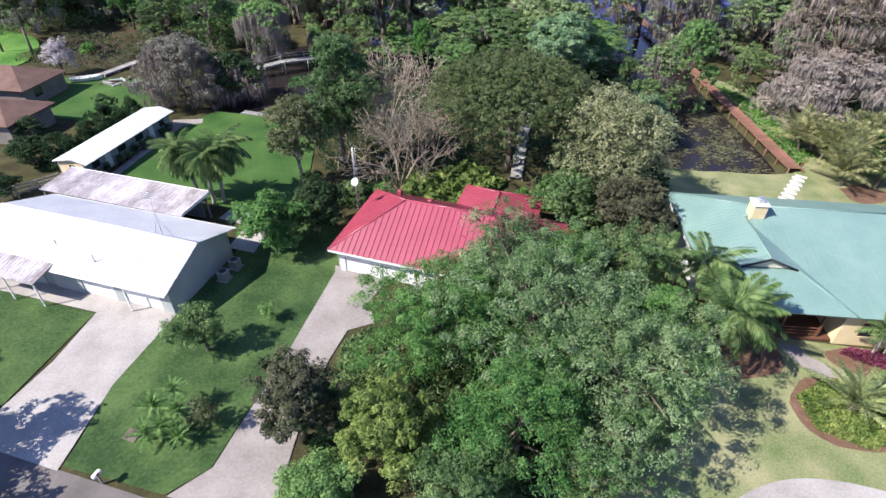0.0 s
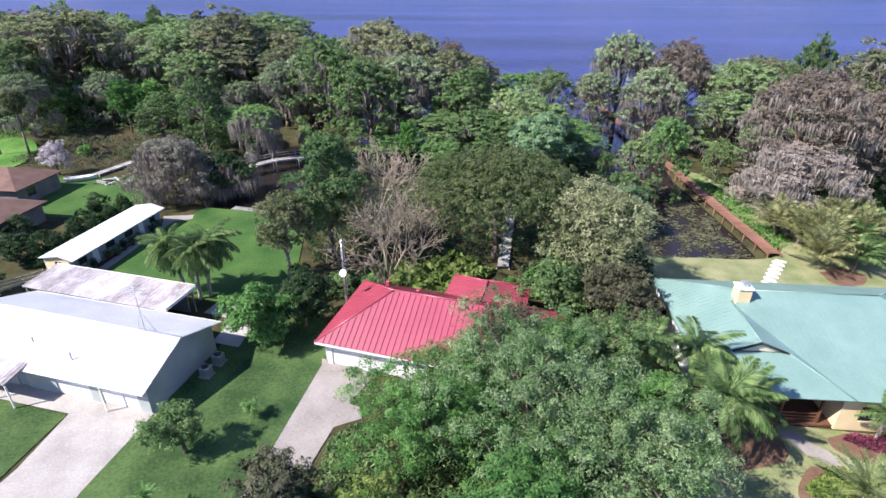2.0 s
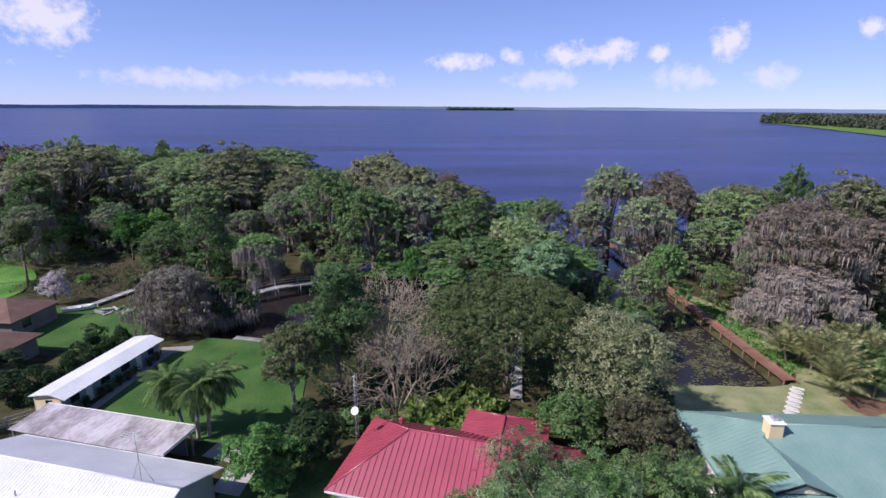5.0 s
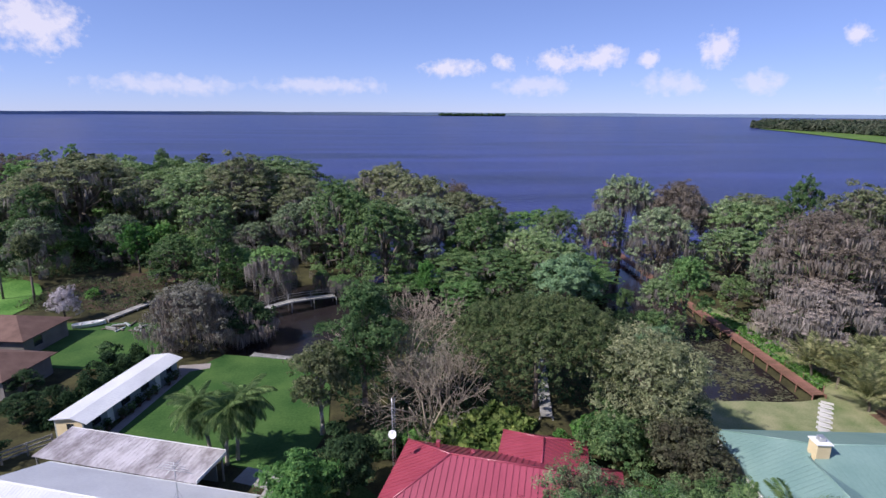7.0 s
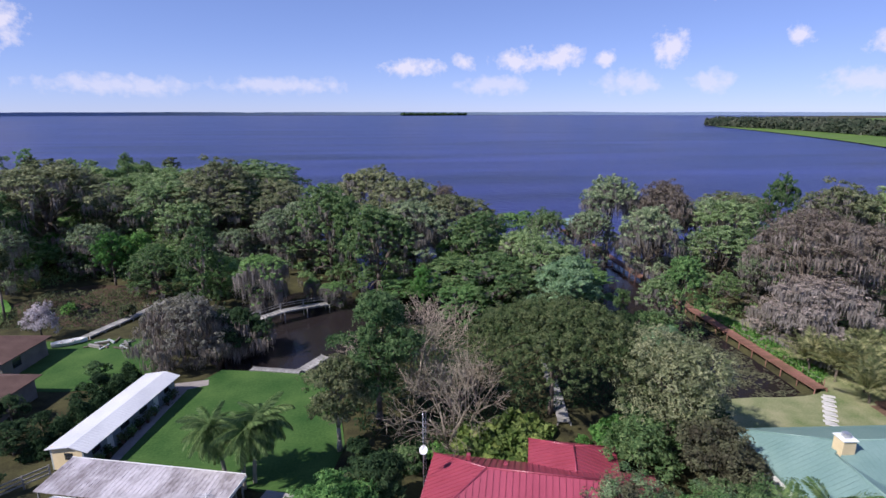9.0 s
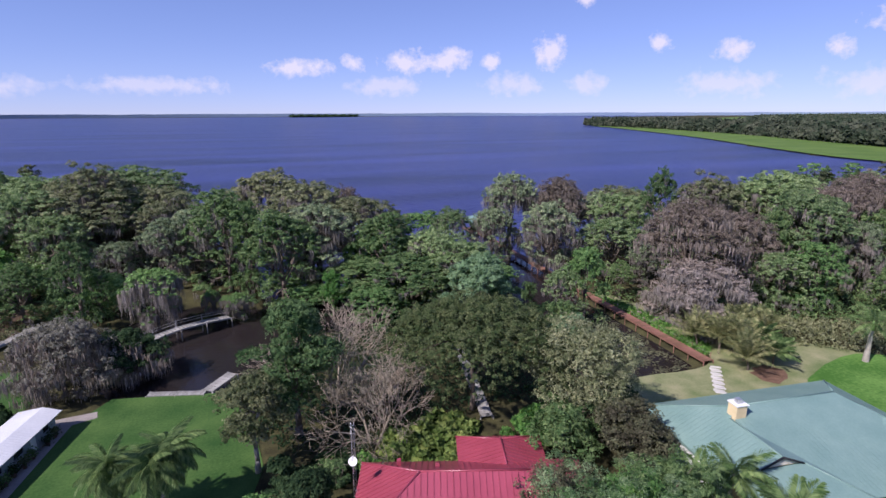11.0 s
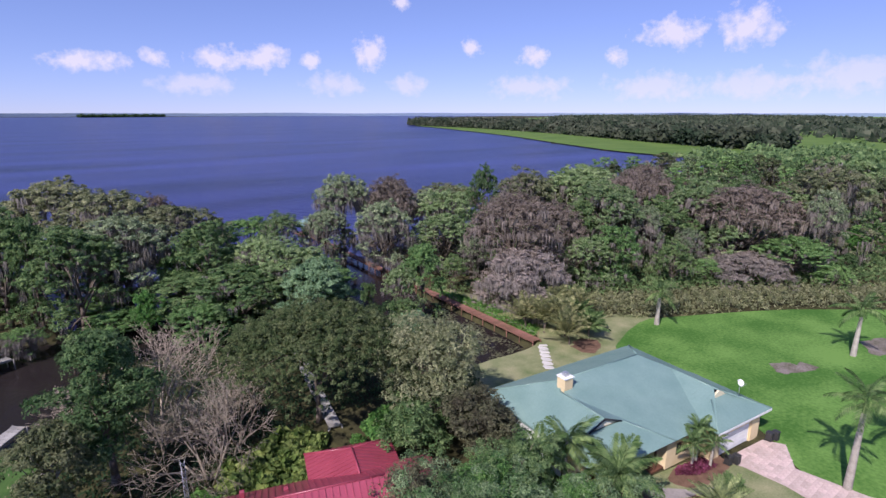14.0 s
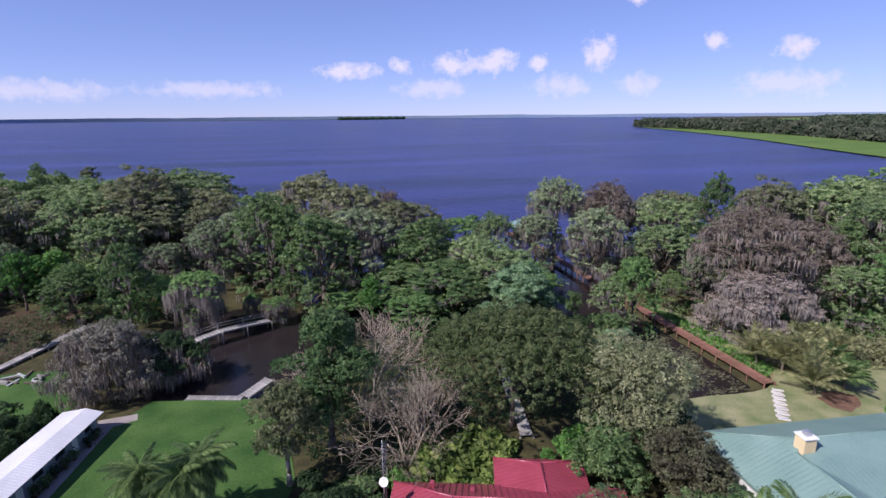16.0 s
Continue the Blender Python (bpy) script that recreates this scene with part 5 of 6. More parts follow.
# shore and swamp trees: kind, x, y, height, crown radius
SHORE_TREES = [
    ("M", 39.6, 110.0, 19.1, 7.0), ("B", 49.5, 106.7, 18.5, 7.7), ("M", 40.3, 94.5, 14.0, 6.4), ("M", 33.6, 106.2, 12.7, 5.3), ("G", 58.6, 98.0, 15.7, 7.1), ("M", 54.5, 84.6, 11.9, 4.2), 
    ("D", 72.9, 101.7, 19.2, 4.7), ("O", 76.7, 91.2, 19.2, 8.7), ("G", 87.3, 86.7, 20.8, 8.7), ("G", 82.1, 73.9, 18.1, 8.7), ("B", 91.3, 74.6, 20.1, 6.8), ("M", 86.8, 66.9, 18.3, 5.3), 
    ("B", 53.5, 72.0, 16.5, 9.1), ("K", 49.9, 65.7, 10.3, 7.9), ("G", 67.7, 66.4, 10.7, 5.1), ("F", 72.1, 63.7, 11.9, 5.0), ("D", 46.9, 80.5, 6.1, 4.0), ("F", 21.4, 117.3, 16.3, 9.9), 
    ("G", 25.7, 109.5, 14.1, 5.3), ("M", 14.7, 105.7, 8.5, 5.1), ("O", -2.8, 116.1, 18.8, 9.7), ("B", 6.6, 124.9, 15.5, 4.4), ("B", -4.3, 110.2, 12.1, 8.2), ("N", 34.4, 73.0, 12.3, 3.8), 
    ("G", 30.8, 73.4, 10.0, 3.5), ("F", 4.4, 100.9, 14.0, 5.7), ("D", 9.1, 104.0, 8.2, 3.3), ("D", -18.5, 108.4, 18.4, 7.6), ("D", -14.5, 104.5, 15.2, 5.0), ("M", -29.0, 115.5, 18.0, 7.9), 
    ("O", -45.0, 130.7, 17.1, 9.1), ("F", -24.0, 126.1, 18.0, 6.4), ("O", -9.9, 129.5, 18.8, 6.8), ("G", -39.8, 152.2, 19.2, 12.2), ("G", -58.1, 147.7, 20.8, 11.8), ("M", -38.3, 116.8, 12.5, 5.7), 
    ("G", -47.9, 119.5, 16.1, 6.6), ("L", -28.7, 93.2, 9.4, 4.7), ("L", -17.3, 94.5, 7.3, 4.1), ("L", -21.2, 97.2, 7.7, 2.3), ("D", -40.1, 98.8, 11.7, 6.1), ("D", -49.3, 103.2, 8.8, 4.9), 
    ("O", -78.4, 127.4, 20.4, 11.2), ("M", -89.6, 126.3, 20.1, 9.8), ("D", -79.9, 114.8, 15.2, 8.5), ("M", -65.9, 117.1, 14.9, 7.0), ("G", -54.5, 127.7, 19.9, 9.5), ("O", -45.2, 136.1, 19.6, 8.1), 
    ("M", -77.0, 108.3, 10.8, 5.4), ("B", 104.8, 55.4, 16.6, 10.8), ("K", 96.2, 50.0, 9.5, 8.0), ("M", 91.4, 60.2, 13.0, 4.5), ("D", 81.6, 57.4, 7.5, 6.3), ("B", 101.2, 77.2, 19.5, 7.1), 
    ("G", 102.3, 65.3, 18.6, 7.2), ("G", 93.4, 88.3, 19.2, 8.7), ("G", 118.7, 52.7, 17.5, 9.0), ("O", 120.9, 45.9, 20.1, 7.4), ("M", 109.4, 42.5, 16.0, 4.2), ("F", 87.7, 54.2, 7.3, 4.8), 
    ("F", 102.6, 44.2, 8.8, 7.9), ("F", 100.7, 36.9, 7.9, 4.9),
]
for i, (k, x, y, h, r) in enumerate(SHORE_TREES):
    plant(KIND[k][i % len(KIND[k])], x, y, r / TREE_R, 47 * i, -0.4, (h + 0.4) / TREE_H)
feather = swamp_tree("feathery_cypress", 48, 13.0, 5.2, 9.5, F_FEATHER, "feathery blue-green young cypress in the creek", moss=0, leaves=15000, lobes=34, skirt=12, sub=0.5)
feather.matrix_basis = pose(16.2, 72.5, -0.4)
willow = swamp_tree("willow", 49, 6.0, 3.2, 4.0, F_FEATHER, "soft drooping blue-green willow at the creek", moss=160, mosslen=3.0, mossmat=F_FEATHER, leaves=6000, lobes=16, skirt=4)
willow.matrix_basis = pose(25.5, 63.0, -0.3)

# trees in the garden behind the red house
big_moss = swamp_tree("mossy_oak", 101, 8.6, 6.6, 7.2, F_GREYTWIG, "low spreading oak covered in grey-brown moss", lobes=46, leaves=15000, size=0.15, moss=900, mosslen=1.5, mossmat=MOSS_BROWN, skirt=12, boughs=26)
big_moss.matrix_basis = pose(-36.4, 75.0, -0.05)
big_moss2 = crown_tree("mossy_oak", 102, 6.2, 3.8, 0.5, F_DARK, "dark green oak beside the canal with moss", leaves=4200, size=0.25, clumps=14, moss=1500, mosslen=1.6, mossmat=MOSS_BROWN)
big_moss2.matrix_basis = pose(-29.5, 77.0, -0.05)
tall = crown_tree("garden_tree", 103, 15.0, 4.6, 2.2, F_MID, "tall dark garden tree with a full crown", leaves=9000, size=0.24, clumps=18)
tall.matrix_basis = pose(-10.9, 55.5, -0.05)
left_tree = crown_tree("garden_tree", 104, 9.6, 3.4, 3.2, F_OLIVE, "olive green tree on a pale forked trunk", leaves=6500, size=0.20, clumps=15, bark=PALE_BARK)
left_tree.matrix_basis = pose(-15.0, 51.5, -0.05)
umb = swamp_tree("umbrella_tree", 105, 11.9, 9.6, 3.6, F_UMBRELLA, "wide flat-domed spreading tree with fine olive leaves", lobes=120, leaves=75000, size=0.14, moss=0, skirt=0, sub=0.34, top=0.97, boughs=26)
umb.matrix_basis = pose(7.9, 55.0, -0.05)
rt = crown_tree("garden_tree", 107, 11.6, 6.2, 3.0, F_TWIGGY, "broad olive-green tree with twiggy crown", leaves=12000, size=0.2, clumps=22, flat=0.8)
rt.matrix_basis = pose(17.2, 47.2, -0.05)
rt2 = crown_tree("garden_tree", 108, 6.6, 4.0, 1.0, F_BRONZE, "bronze and green leafy tree beside the teal-roofed house", leaves=9000, size=0.2, clumps=18)
rt2.matrix_basis = pose(17.2, 39.4, -0.05)
rt3 = crown_tree("garden_tree", 109, 6.0, 3.8, 0.8, F_MID, "dense green garden tree", leaves=6000, size=0.2, clumps=15)
rt3.matrix_basis = pose(12.6, 43.6, -0.05)
rt4 = crown_tree("garden_tree", 117, 5.0, 3.0, 0.6, F_DARK, "dark green tree in the shade of the house", leaves=4500, size=0.2, clumps=13)
rt4.matrix_basis = pose(20.6, 46.5, -0.05)
round_tree = crown_tree("round_tree", 110, 5.8, 3.0, 0.8, F_LUSH, "round fresh green tree at the lawn edge", leaves=7500, size=0.2, clumps=16)
round_tree.matrix_basis = pose(-15.0, 39.2, -0.03)
round_tree2 = crown_tree("round_tree", 111, 5.2, 2.8, 0.6, F_DARK, "round dark green tree at the lawn edge", leaves=6000, size=0.2, clumps=14)
round_tree2.matrix_basis = pose(-11.6, 42.2, -0.03)

# the big trees in the foreground
fg = crown_tree("shade_tree", 112, 9.8, 6.6, 1.6, F_BIG, "big grey-green shade tree in front of the red-roofed house", leaves=36000, size=0.115, clumps=42, sub=0.55, per=60, rag=0.22, trunk_r=0.3)
fg.matrix_basis = pose(6.0, 26.0, -0.03, 0, 0, 0) @ Matrix.Diagonal((1.0, 1.0, 1.0, 1))
fg2 = crown_tree("shade_tree", 113, 8.2, 5.4, 1.0, F_BIG, "full green shade tree", leaves=28000, size=0.115, clumps=36, sub=0.55, per=60, rag=0.22, trunk_r=0.26)
fg2.matrix_basis = pose(11.5, 22.0, -0.03)
fg3 = crown_tree("shade_tree", 114, 7.0, 4.4, 0.6, F_LUSH, "full green leafy tree at the road side", leaves=22000, size=0.115, clumps=32, sub=0.5, per=55, rag=0.22, trunk_r=0.24)
fg3.matrix_basis = pose(4.5, 18.4, -0.03)
fg4 = crown_tree("shade_tree", 118, 7.6, 4.4, 1.0, F_LUSH, "grey-green shade tree over the driveway edge", leaves=22000, size=0.115, clumps=32, sub=0.5, per=55, rag=0.22, trunk_r=0.24)
fg4.matrix_basis = pose(-0.6, 25.5, -0.03)
fg5 = crown_tree("shade_tree", 119, 7.8, 4.2, 1.2, F_MID, "dense green tree beside the teal-roofed house", leaves=18000, size=0.13, clumps=30, sub=0.55, per=80, rag=0.22, trunk_r=0.24)
fg5.matrix_basis = pose(12.4, 31.5, -0.03)
fg6 = crown_tree("shade_tree", 120, 7.4, 3.8, 1.2, F_BRONZE, "thin grey-brown tree before the red roof", leaves=6500, size=0.15, clumps=20, trunk_r=0.2)
fg6.matrix_basis = pose(6.0, 34.0, -0.03)
for k, (x, y, h, rr, m) in enumerate(((9.6, 16.6, 6.2, 3.6, F_BIG), (0.8, 14.6, 5.0, 2.8, F_MID), (-7.0, 15.4, 3.6, 2.0, F_FRESH), (15.6, 27.0, 6.0, 2.8, F_LUSH), (9.5, 29.5, 8.6, 3.4, F_LUSH), (2.6, 30.0, 7.6, 3.2, F_BIG))):
    crown_tree("shade_tree", 130 + k, h, rr, 0.5, m, "leafy green tree among the roadside trees", leaves=9000, size=0.12, clumps=22, sub=0.45, per=50).matrix_basis = pose(x, y, -0.03)
mag = crown_tree("magnolia", 115, 7.2, 3.2, 0.8, F_MAGNOLIA, "dark magnolia with bronze leaf undersides", leaves=9500, size=0.15, clumps=24, sub=0.4, per=50, shape="cone")
mag.matrix_basis = pose(-8.7, 19.8, -0.03)
yel = crown_tree("yellow_tree", 116, 6.4, 3.1, 0.6, F_YELLOW, "yellow-green leafy tree at the road side", leaves=14000, size=0.14, clumps=26, sub=0.42, per=60)
yel.matrix_basis = pose(-3.4, 18.0, -0.03)
lawn_tree = crown_tree("lawn_tree", 121, 4.2, 2.2, 0.9, F_MID, "small airy green tree on the front lawn", leaves=3600, size=0.13, clumps=14, inner=0.3)
lawn_tree.matrix_basis = pose(-17.2, 27.2, 0)
# Unseen trees left of the view, added to shade the drive and road.
for k, (x, y, s, sz) in enumerate(((-31.4, 18.8, 1.0, 1.3), (-38.5, 23.5, 1.05, 1.2), (-43.0, 27.5, 1.05, 1.1), (-35.2, 19.0, 1.1, 1.15), (-32.8, 15.6, 1.1, 1.2), (-29.0, 13.2, 1.1, 1.3), (-25.0, 10.4, 1.0, 1.3))):
    plant(BROAD[k % 2], x, y, s, 40 * k, 0.0, sz)
sapling = crown_tree("sapling", 122, 1.7, 0.85, 0.3, F_FRESH, "small bright sapling on the front lawn", leaves=700, size=0.11, clumps=8, trunk_r=0.03)
sapling.matrix_basis = pose(-13.4, 30.3, 0)
sapling2 = crown_tree("sapling", 123, 2.6, 1.3, 0.4, F_OLIVE, "thin shrubby sapling in the lawn bed", leaves=900, size=0.11, clumps=8, trunk_r=0.04)
sapling2.matrix_basis = pose(-15.0, 20.6, 0)
blossom = crown_tree("blossom_tree", 124, 5.0, 2.8, 1.0, F_BLOSSOM, "small pale blossoming tree", leaves=2600, size=0.18, clumps=12)
blossom.matrix_basis = pose(-59.4, 85.5, 0)


def bare_tree(seed, h, spread, label, x, y, levels=5):
    """A leafless tree of forking twigs."""
    rng = np.random.default_rng(seed)
    t = thing("bare_tree", x, y, -0.05, 0, label, "tree", "bare trees")
    trunk, twigs = [], []

    def grow(p, d, ln, r, lv):
        q = p + d * ln
        (trunk if lv >= levels - 1 else twigs).append((p, q, r, r * 0.66))
        if lv == 0:
            return
        for _ in range(4 if lv == 4 else 3 if lv > 1 else 2):
            nd = (d + Vector(rng.normal(size=3)) * spread + Vector((0, 0, 0.06))).normalized()
            grow(p.lerp(q, 0.6 + 0.4 * rng.random()), nd, ln * (0.62 + 0.22 * rng.random()), max(0.022, r * 0.58), lv - 1)

    for k in range(4):
        a = k * 1.6 + seed
        grow(Vector((0.25 * math.cos(a), 0.25 * math.sin(a), 0)), Vector((0.55 * math.cos(a), 0.55 * math.sin(a), 1)).normalized(), h * 0.34, 0.13, levels)
    tube_part("trunk", trunk, DEAD, t, sides=6)
    tube_part("twig_crown", twigs, DEAD, t, sides=3)
    return t


bare_tree(5, 11.2, 0.5, "leafless grey-brown tree with dense twigs", -4.2, 51.2)
bare_tree(8, 8.4, 0.5, "leafless grey-brown tree with dense twigs", -1.6, 54.0)
bare_tree(9, 13.5, 0.5, "taller leafless grey tree", -6.4, 60.5)


def frond_mesh(name, length, droop, leaflet, mat, pairs=22, hang=0.5, rise=0.35, seed=1):
    """One feathery palm frond growing out along x."""
    rng = np.random.default_rng(seed)

    def mid(s):
        return np.array([length * s * (1 - 0.16 * droop * s), 0, length * (rise * s - droop * s * s)])

    Q = []
    for k in range(10):
        a, b = mid(k / 10), mid((k + 1) / 10)
        w = 0.04 * (1 - k / 12)
        Q.append([a + [0, -w, 0], b + [0, -w, 0], b + [0, w, 0], a + [0, w, 0]])
    for k in range(pairs):
        s = 0.12 + 0.88 * k / pairs
        p = mid(s)
        ln = leaflet * math.sin(math.pi * (0.15 + 0.8 * s)) ** 0.6 * (0.85 + 0.3 * rng.random())
        for sd in (-1, 1):
            out = np.array([0.55, sd * 0.85, -hang + 0.15 * rng.normal()])
            out = out / np.linalg.norm(out) * ln
            w = np.array([0.03 + 0.018 * leaflet, 0, 0.012])
            Q.append([p - w, p + out * 0.5 - w * 0.8 + [0, 0, 0.04 * ln], p + out + [0, 0, -0.15 * ln * hang], p + out * 0.45 + w])
    me = quads(name, np.array(Q))
    me.materials.append(mat)
    return me


def palm(name, x, y, h, fronds, me_list, label, lean=(0, 0), r=0.14, bark=PALE_BARK, base_r=None, group="", crownshaft=False, z=0.0, seed=1, low=-35, high=70):
    rng = np.random.default_rng(seed)
    t = thing(name, x, y, z, 0, label, "palm", group)
    n = 9
    P = [Vector((lean[0] * (k / n) ** 2, lean[1] * (k / n) ** 2, h * k / n - (0.1 if k == 0 else 0))) for k in range(n + 1)]
    rad = [(base_r or r * 1.4) * (1 - k / n) + r * k / n for k in range(n + 1)]
    chain_part("trunk", P, rad, bark, t)
    top = P[-1]
    if crownshaft:
        tube_part("crownshaft", [(top, top + Vector((0, 0, 1.3)), r * 1.05, r * 0.6)], F_FRESH, t, "smooth green crownshaft", sides=9)
        top = top + Vector((0, 0, 1.1))
    for k in range(fronds):
        f = new("frond", me_list[k % len(me_list)])
        f.parent = t
        u = k / fronds
        el = low + (high - low) * u + rng.normal() * 6
        f.matrix_basis = Matrix.Translation(top) @ pose(0, 0, 0, 0, -el, 137.5 * k + rng.normal() * 8)
        s = 0.85 + 0.3 * rng.random()
        f.scale = (s, s, s)
        if name == "yucca":
            f["kind"] = "stuff"
    return t


FR_QUEEN = [frond_mesh("frond", 2.7, 0.9, 0.85, F_PALM, 50, 0.95, 0.5, k) for k in range(3)]
FR_COCO = [frond_mesh("frond", 3.2, 0.60, 0.95, F_PALM, 48, 0.6, 0.35, k) for k in range(3)]
FR_ROYAL = [frond_mesh("frond", 3.5, 0.6, 0.85, F_PALM, 46, 0.6, 0.38, k) for k in range(3)]
FR_DRY = [frond_mesh("frond", 3.9, 0.45, 1.0, F_PALM_DRY, 40, 0.4, 0.45, k) for k in range(3)]
FR_CYCAD = [frond_mesh("frond", 3.3, 0.42, 0.42, F_CYCAD, 50, 0.15, 0.35, k) for k in range(3)]
FR_SMALL = [frond_mesh("frond", 1.7, 0.5, 0.5, F_PALM, 28, 0.4, 0.35, k) for k in range(2)]
FR_YUCCA = [frond_mesh("frond", 1.1, 0.25, 0.2, F_FRESH, 14, 0.1, 0.3, k) for k in range(2)]

palm("queen_palm", -23.2, 47.2, 5.7, 40, FR_QUEEN, "queen palm with drooping feathery fronds behind the carport", (0.7, -0.3), group="queen palms", low=-55, seed=1)
palm("queen_palm", -22.4, 47.8, 6.1, 40, FR_QUEEN, "queen palm with drooping feathery fronds behind the carport", (1.0, 0.2), group="queen palms", low=-55, seed=2)
palm("queen_palm", -24.9, 48.0, 5.4, 40, FR_QUEEN, "queen palm with drooping feathery fronds behind the carport", (-0.9, 0.2), group="queen palms", low=-55, seed=3)
palm("coconut_palm", 18.4, 26.0, 5.0, 24, FR_COCO, "green palm with long arching fronds by the porch", (1.4, 0.3), group="coconut palms", seed=4)
palm("coconut_palm", 16.8, 31.0, 5.2, 18, FR_COCO, "green palm with long arching fronds by the porch", (-0.5, 0.5), group="coconut palms", seed=5)
palm("coconut_palm", 20.0, 31.6, 4.8, 16, FR_COCO, "green palm with long arching fronds by the porch", (0.4, 0.2), group="coconut palms", seed=6)
palm("coconut_palm", 21.2, 27.8, 3.8, 16, FR_COCO, "green palm with long arching fronds by the porch", (0.6, 0.1), group="coconut palms", seed=7)
palm("garden_palm", 33.0, 26.6, 3.6, 16, FR_SMALL, "short palm with yellowish fronds before the house front", (0.2, 0), 0.1, group="small palms", seed=8)
palm("garden_palm", 31.9, 26.4, 3.0, 14, FR_SMALL, "short palm with yellowish fronds before the house front", (-0.3, 0), 0.1, group="small palms", seed=9)
palm("garden_palm", 33.6, 25.5, 2.6, 12, FR_SMALL, "short palm with yellowish fronds before the house front", (0.3, 0), 0.1, group="small palms", seed=19)
palm("royal_palm", 40.2, 16.6, 7.4, 15, FR_ROYAL, "royal palm with a pale smooth trunk beside the drive", (0.3, 0), 0.20, base_r=0.36, crownshaft=True, group="royal palms", seed=10)
palm("royal_palm", 72.6, 25.5, 5.6, 14, FR_ROYAL, "royal palm with a pale smooth trunk in the field", (0.3, 0), 0.20, base_r=0.4, crownshaft=True, group="royal palms", seed=11)
palm("royal_palm", 61.6, 48.1, 4.4, 13, FR_ROYAL, "royal palm with a pale smooth trunk at the field edge", (0.1, 0), 0.20, base_r=0.42, crownshaft=True, group="royal palms", seed=12)
palm("royal_palm", 46.5, 14.0, 7.6, 15, FR_ROYAL, "royal palm with a pale smooth trunk beside the drive", (0.3, 0), 0.20, base_r=0.36, crownshaft=True, group="royal palms", seed=13)
for k, (x, y, h) in enumerate(((44.8, 51.5, 1.6), (46.6, 53.8, 2.2), (48.4, 51.0, 1.8), (47.4, 56.2, 2.4), (50.5, 54.5, 2.0), (45.2, 56.6, 2.0), (50.2, 58.0, 2.2), (53.0, 56.5, 2.0), (52.6, 60.0, 2.2), (44.2, 59.5, 1.8))):
    palm("bird_of_paradise" if k in (3, 5, 6) else "dry_palm", x, y, h, 26, FR_DRY if k not in (2, 4) else FR_COCO, "yellowing clumped palm in the back garden", (0.3 * (k % 3 - 1), 0.2), 0.12, bark=BARK, group="garden palms", seed=30 + k, low=5, high=80)
cy = palm("cycad", 27.4, 21.6, 0.9, 34, FR_CYCAD, "large round cycad with long arching pale fronds", (0, 0), 0.3, bark=BARK, seed=40, low=5, high=75)
palm("cycad", 30.8, 22.4, 0.5, 20, FR_SMALL, "small cycad beside the drive", (0, 0), 0.2, bark=BARK, seed=41, low=5, high=75)
for k, (x, y, h) in enumerate(((-18.4, 20.9, 1.5), (-17.7, 20.0, 1.2), (-16.4, 20.9, 1.7), (-17.3, 21.8, 1.9), (-18.6, 19.6, 0.9), (-16.1, 19.7, 0.8))):
    palm("yucca", x, y, h, 26, FR_YUCCA, "spiky green yucca on a thin leaning stem", (0.3 * math.sin(k * 2), 0.3 * math.cos(k * 2)), 0.06, bark=BARK, group="yuccas", seed=50 + k, low=-20, high=80)


def fan_palm(x, y, h, label, seed):
    rng = np.random.default_rng(seed)
    t = thing("sabal_palm", x, y, 0, 0, label, "palm", "sabal palms")
    tube_part("trunk", [((0, 0, -0.1), (0.1, 0, h * 0.5), 0.2, 0.17), ((0.1, 0, h * 0.5), (0.15, 0.1, h), 0.17, 0.2)], BARK, t, sides=8)
    n = 900
    d = unit(rng.normal(size=(n, 3)))
    P = np.array([0.15, 0.1, h + 0.5]) + d * (1.3 + 0.7 * rng.random((n, 1)))
    Q = leaf_quads(rng, P, unit(d + rng.normal(size=d.shape) * 0.8), 0.35 + 0.25 * rng.random(n), 0.22, 0.3)
    link_mesh("crown", quads("crown", Q), F_OLIVE, t)
    return t


fan_palm(-69.5, 94.5, 9.5, "sabal palm with a round ball of fan leaves", 1)
fan_palm(-76.0, 96.5, 10.5, "sabal palm with a round ball of fan leaves", 2)


# low planting: large-leaved bank, hedges, verges
def leaf_bank(name, outline, height, size, mat, count, label, category, seed, ratio=0.6, kind="stuff"):
    rng = np.random.default_rng(seed)
    xs, ys = [p[0] for p in outline], [p[1] for p in outline]
    P = np.stack([rng.uniform(min(xs), max(xs), count * 3), rng.uniform(min(ys), max(ys), count * 3)], 1)
    w = inside(P[:, 0], P[:, 1], outline)
    P, w = P[w > 0][:count], w[w > 0][:count]
    top = height * (0.55 + 0.45 * np.sin(P[:, 0] * 1.7 + seed) * np.sin(P[:, 1] * 1.9)) * np.clip(w / 0.7, 0.25, 1)
    z = np.abs(top) * rng.random(len(P)) ** 0.35 + 0.05
    C = np.column_stack([P, z])
    if ratio > 0.7:
        nrm = unit(rng.normal(size=C.shape) * 0.6 + np.array([-0.1, -0.25, 0.8]))
        me = quads(name, leaf_quads(rng, C, nrm, size * (0.6 + 0.8 * rng.random(len(C))), ratio))
    else:
        C = np.repeat(C, 2, axis=0) + rng.normal(size=(2 * len(C), 3)) * size * 0.5
        C[:, 2] = np.abs(C[:, 2])
        nrm = unit(rng.normal(size=C.shape) + np.array([-0.15, -0.3, 0.35]))
        me = tris(name, leaf_tris(rng, C, nrm, size * (0.5 + 0.8 * rng.random(len(C))), 0.38))
    return tagged(link_mesh(name, me, mat), label, category, kind=kind)


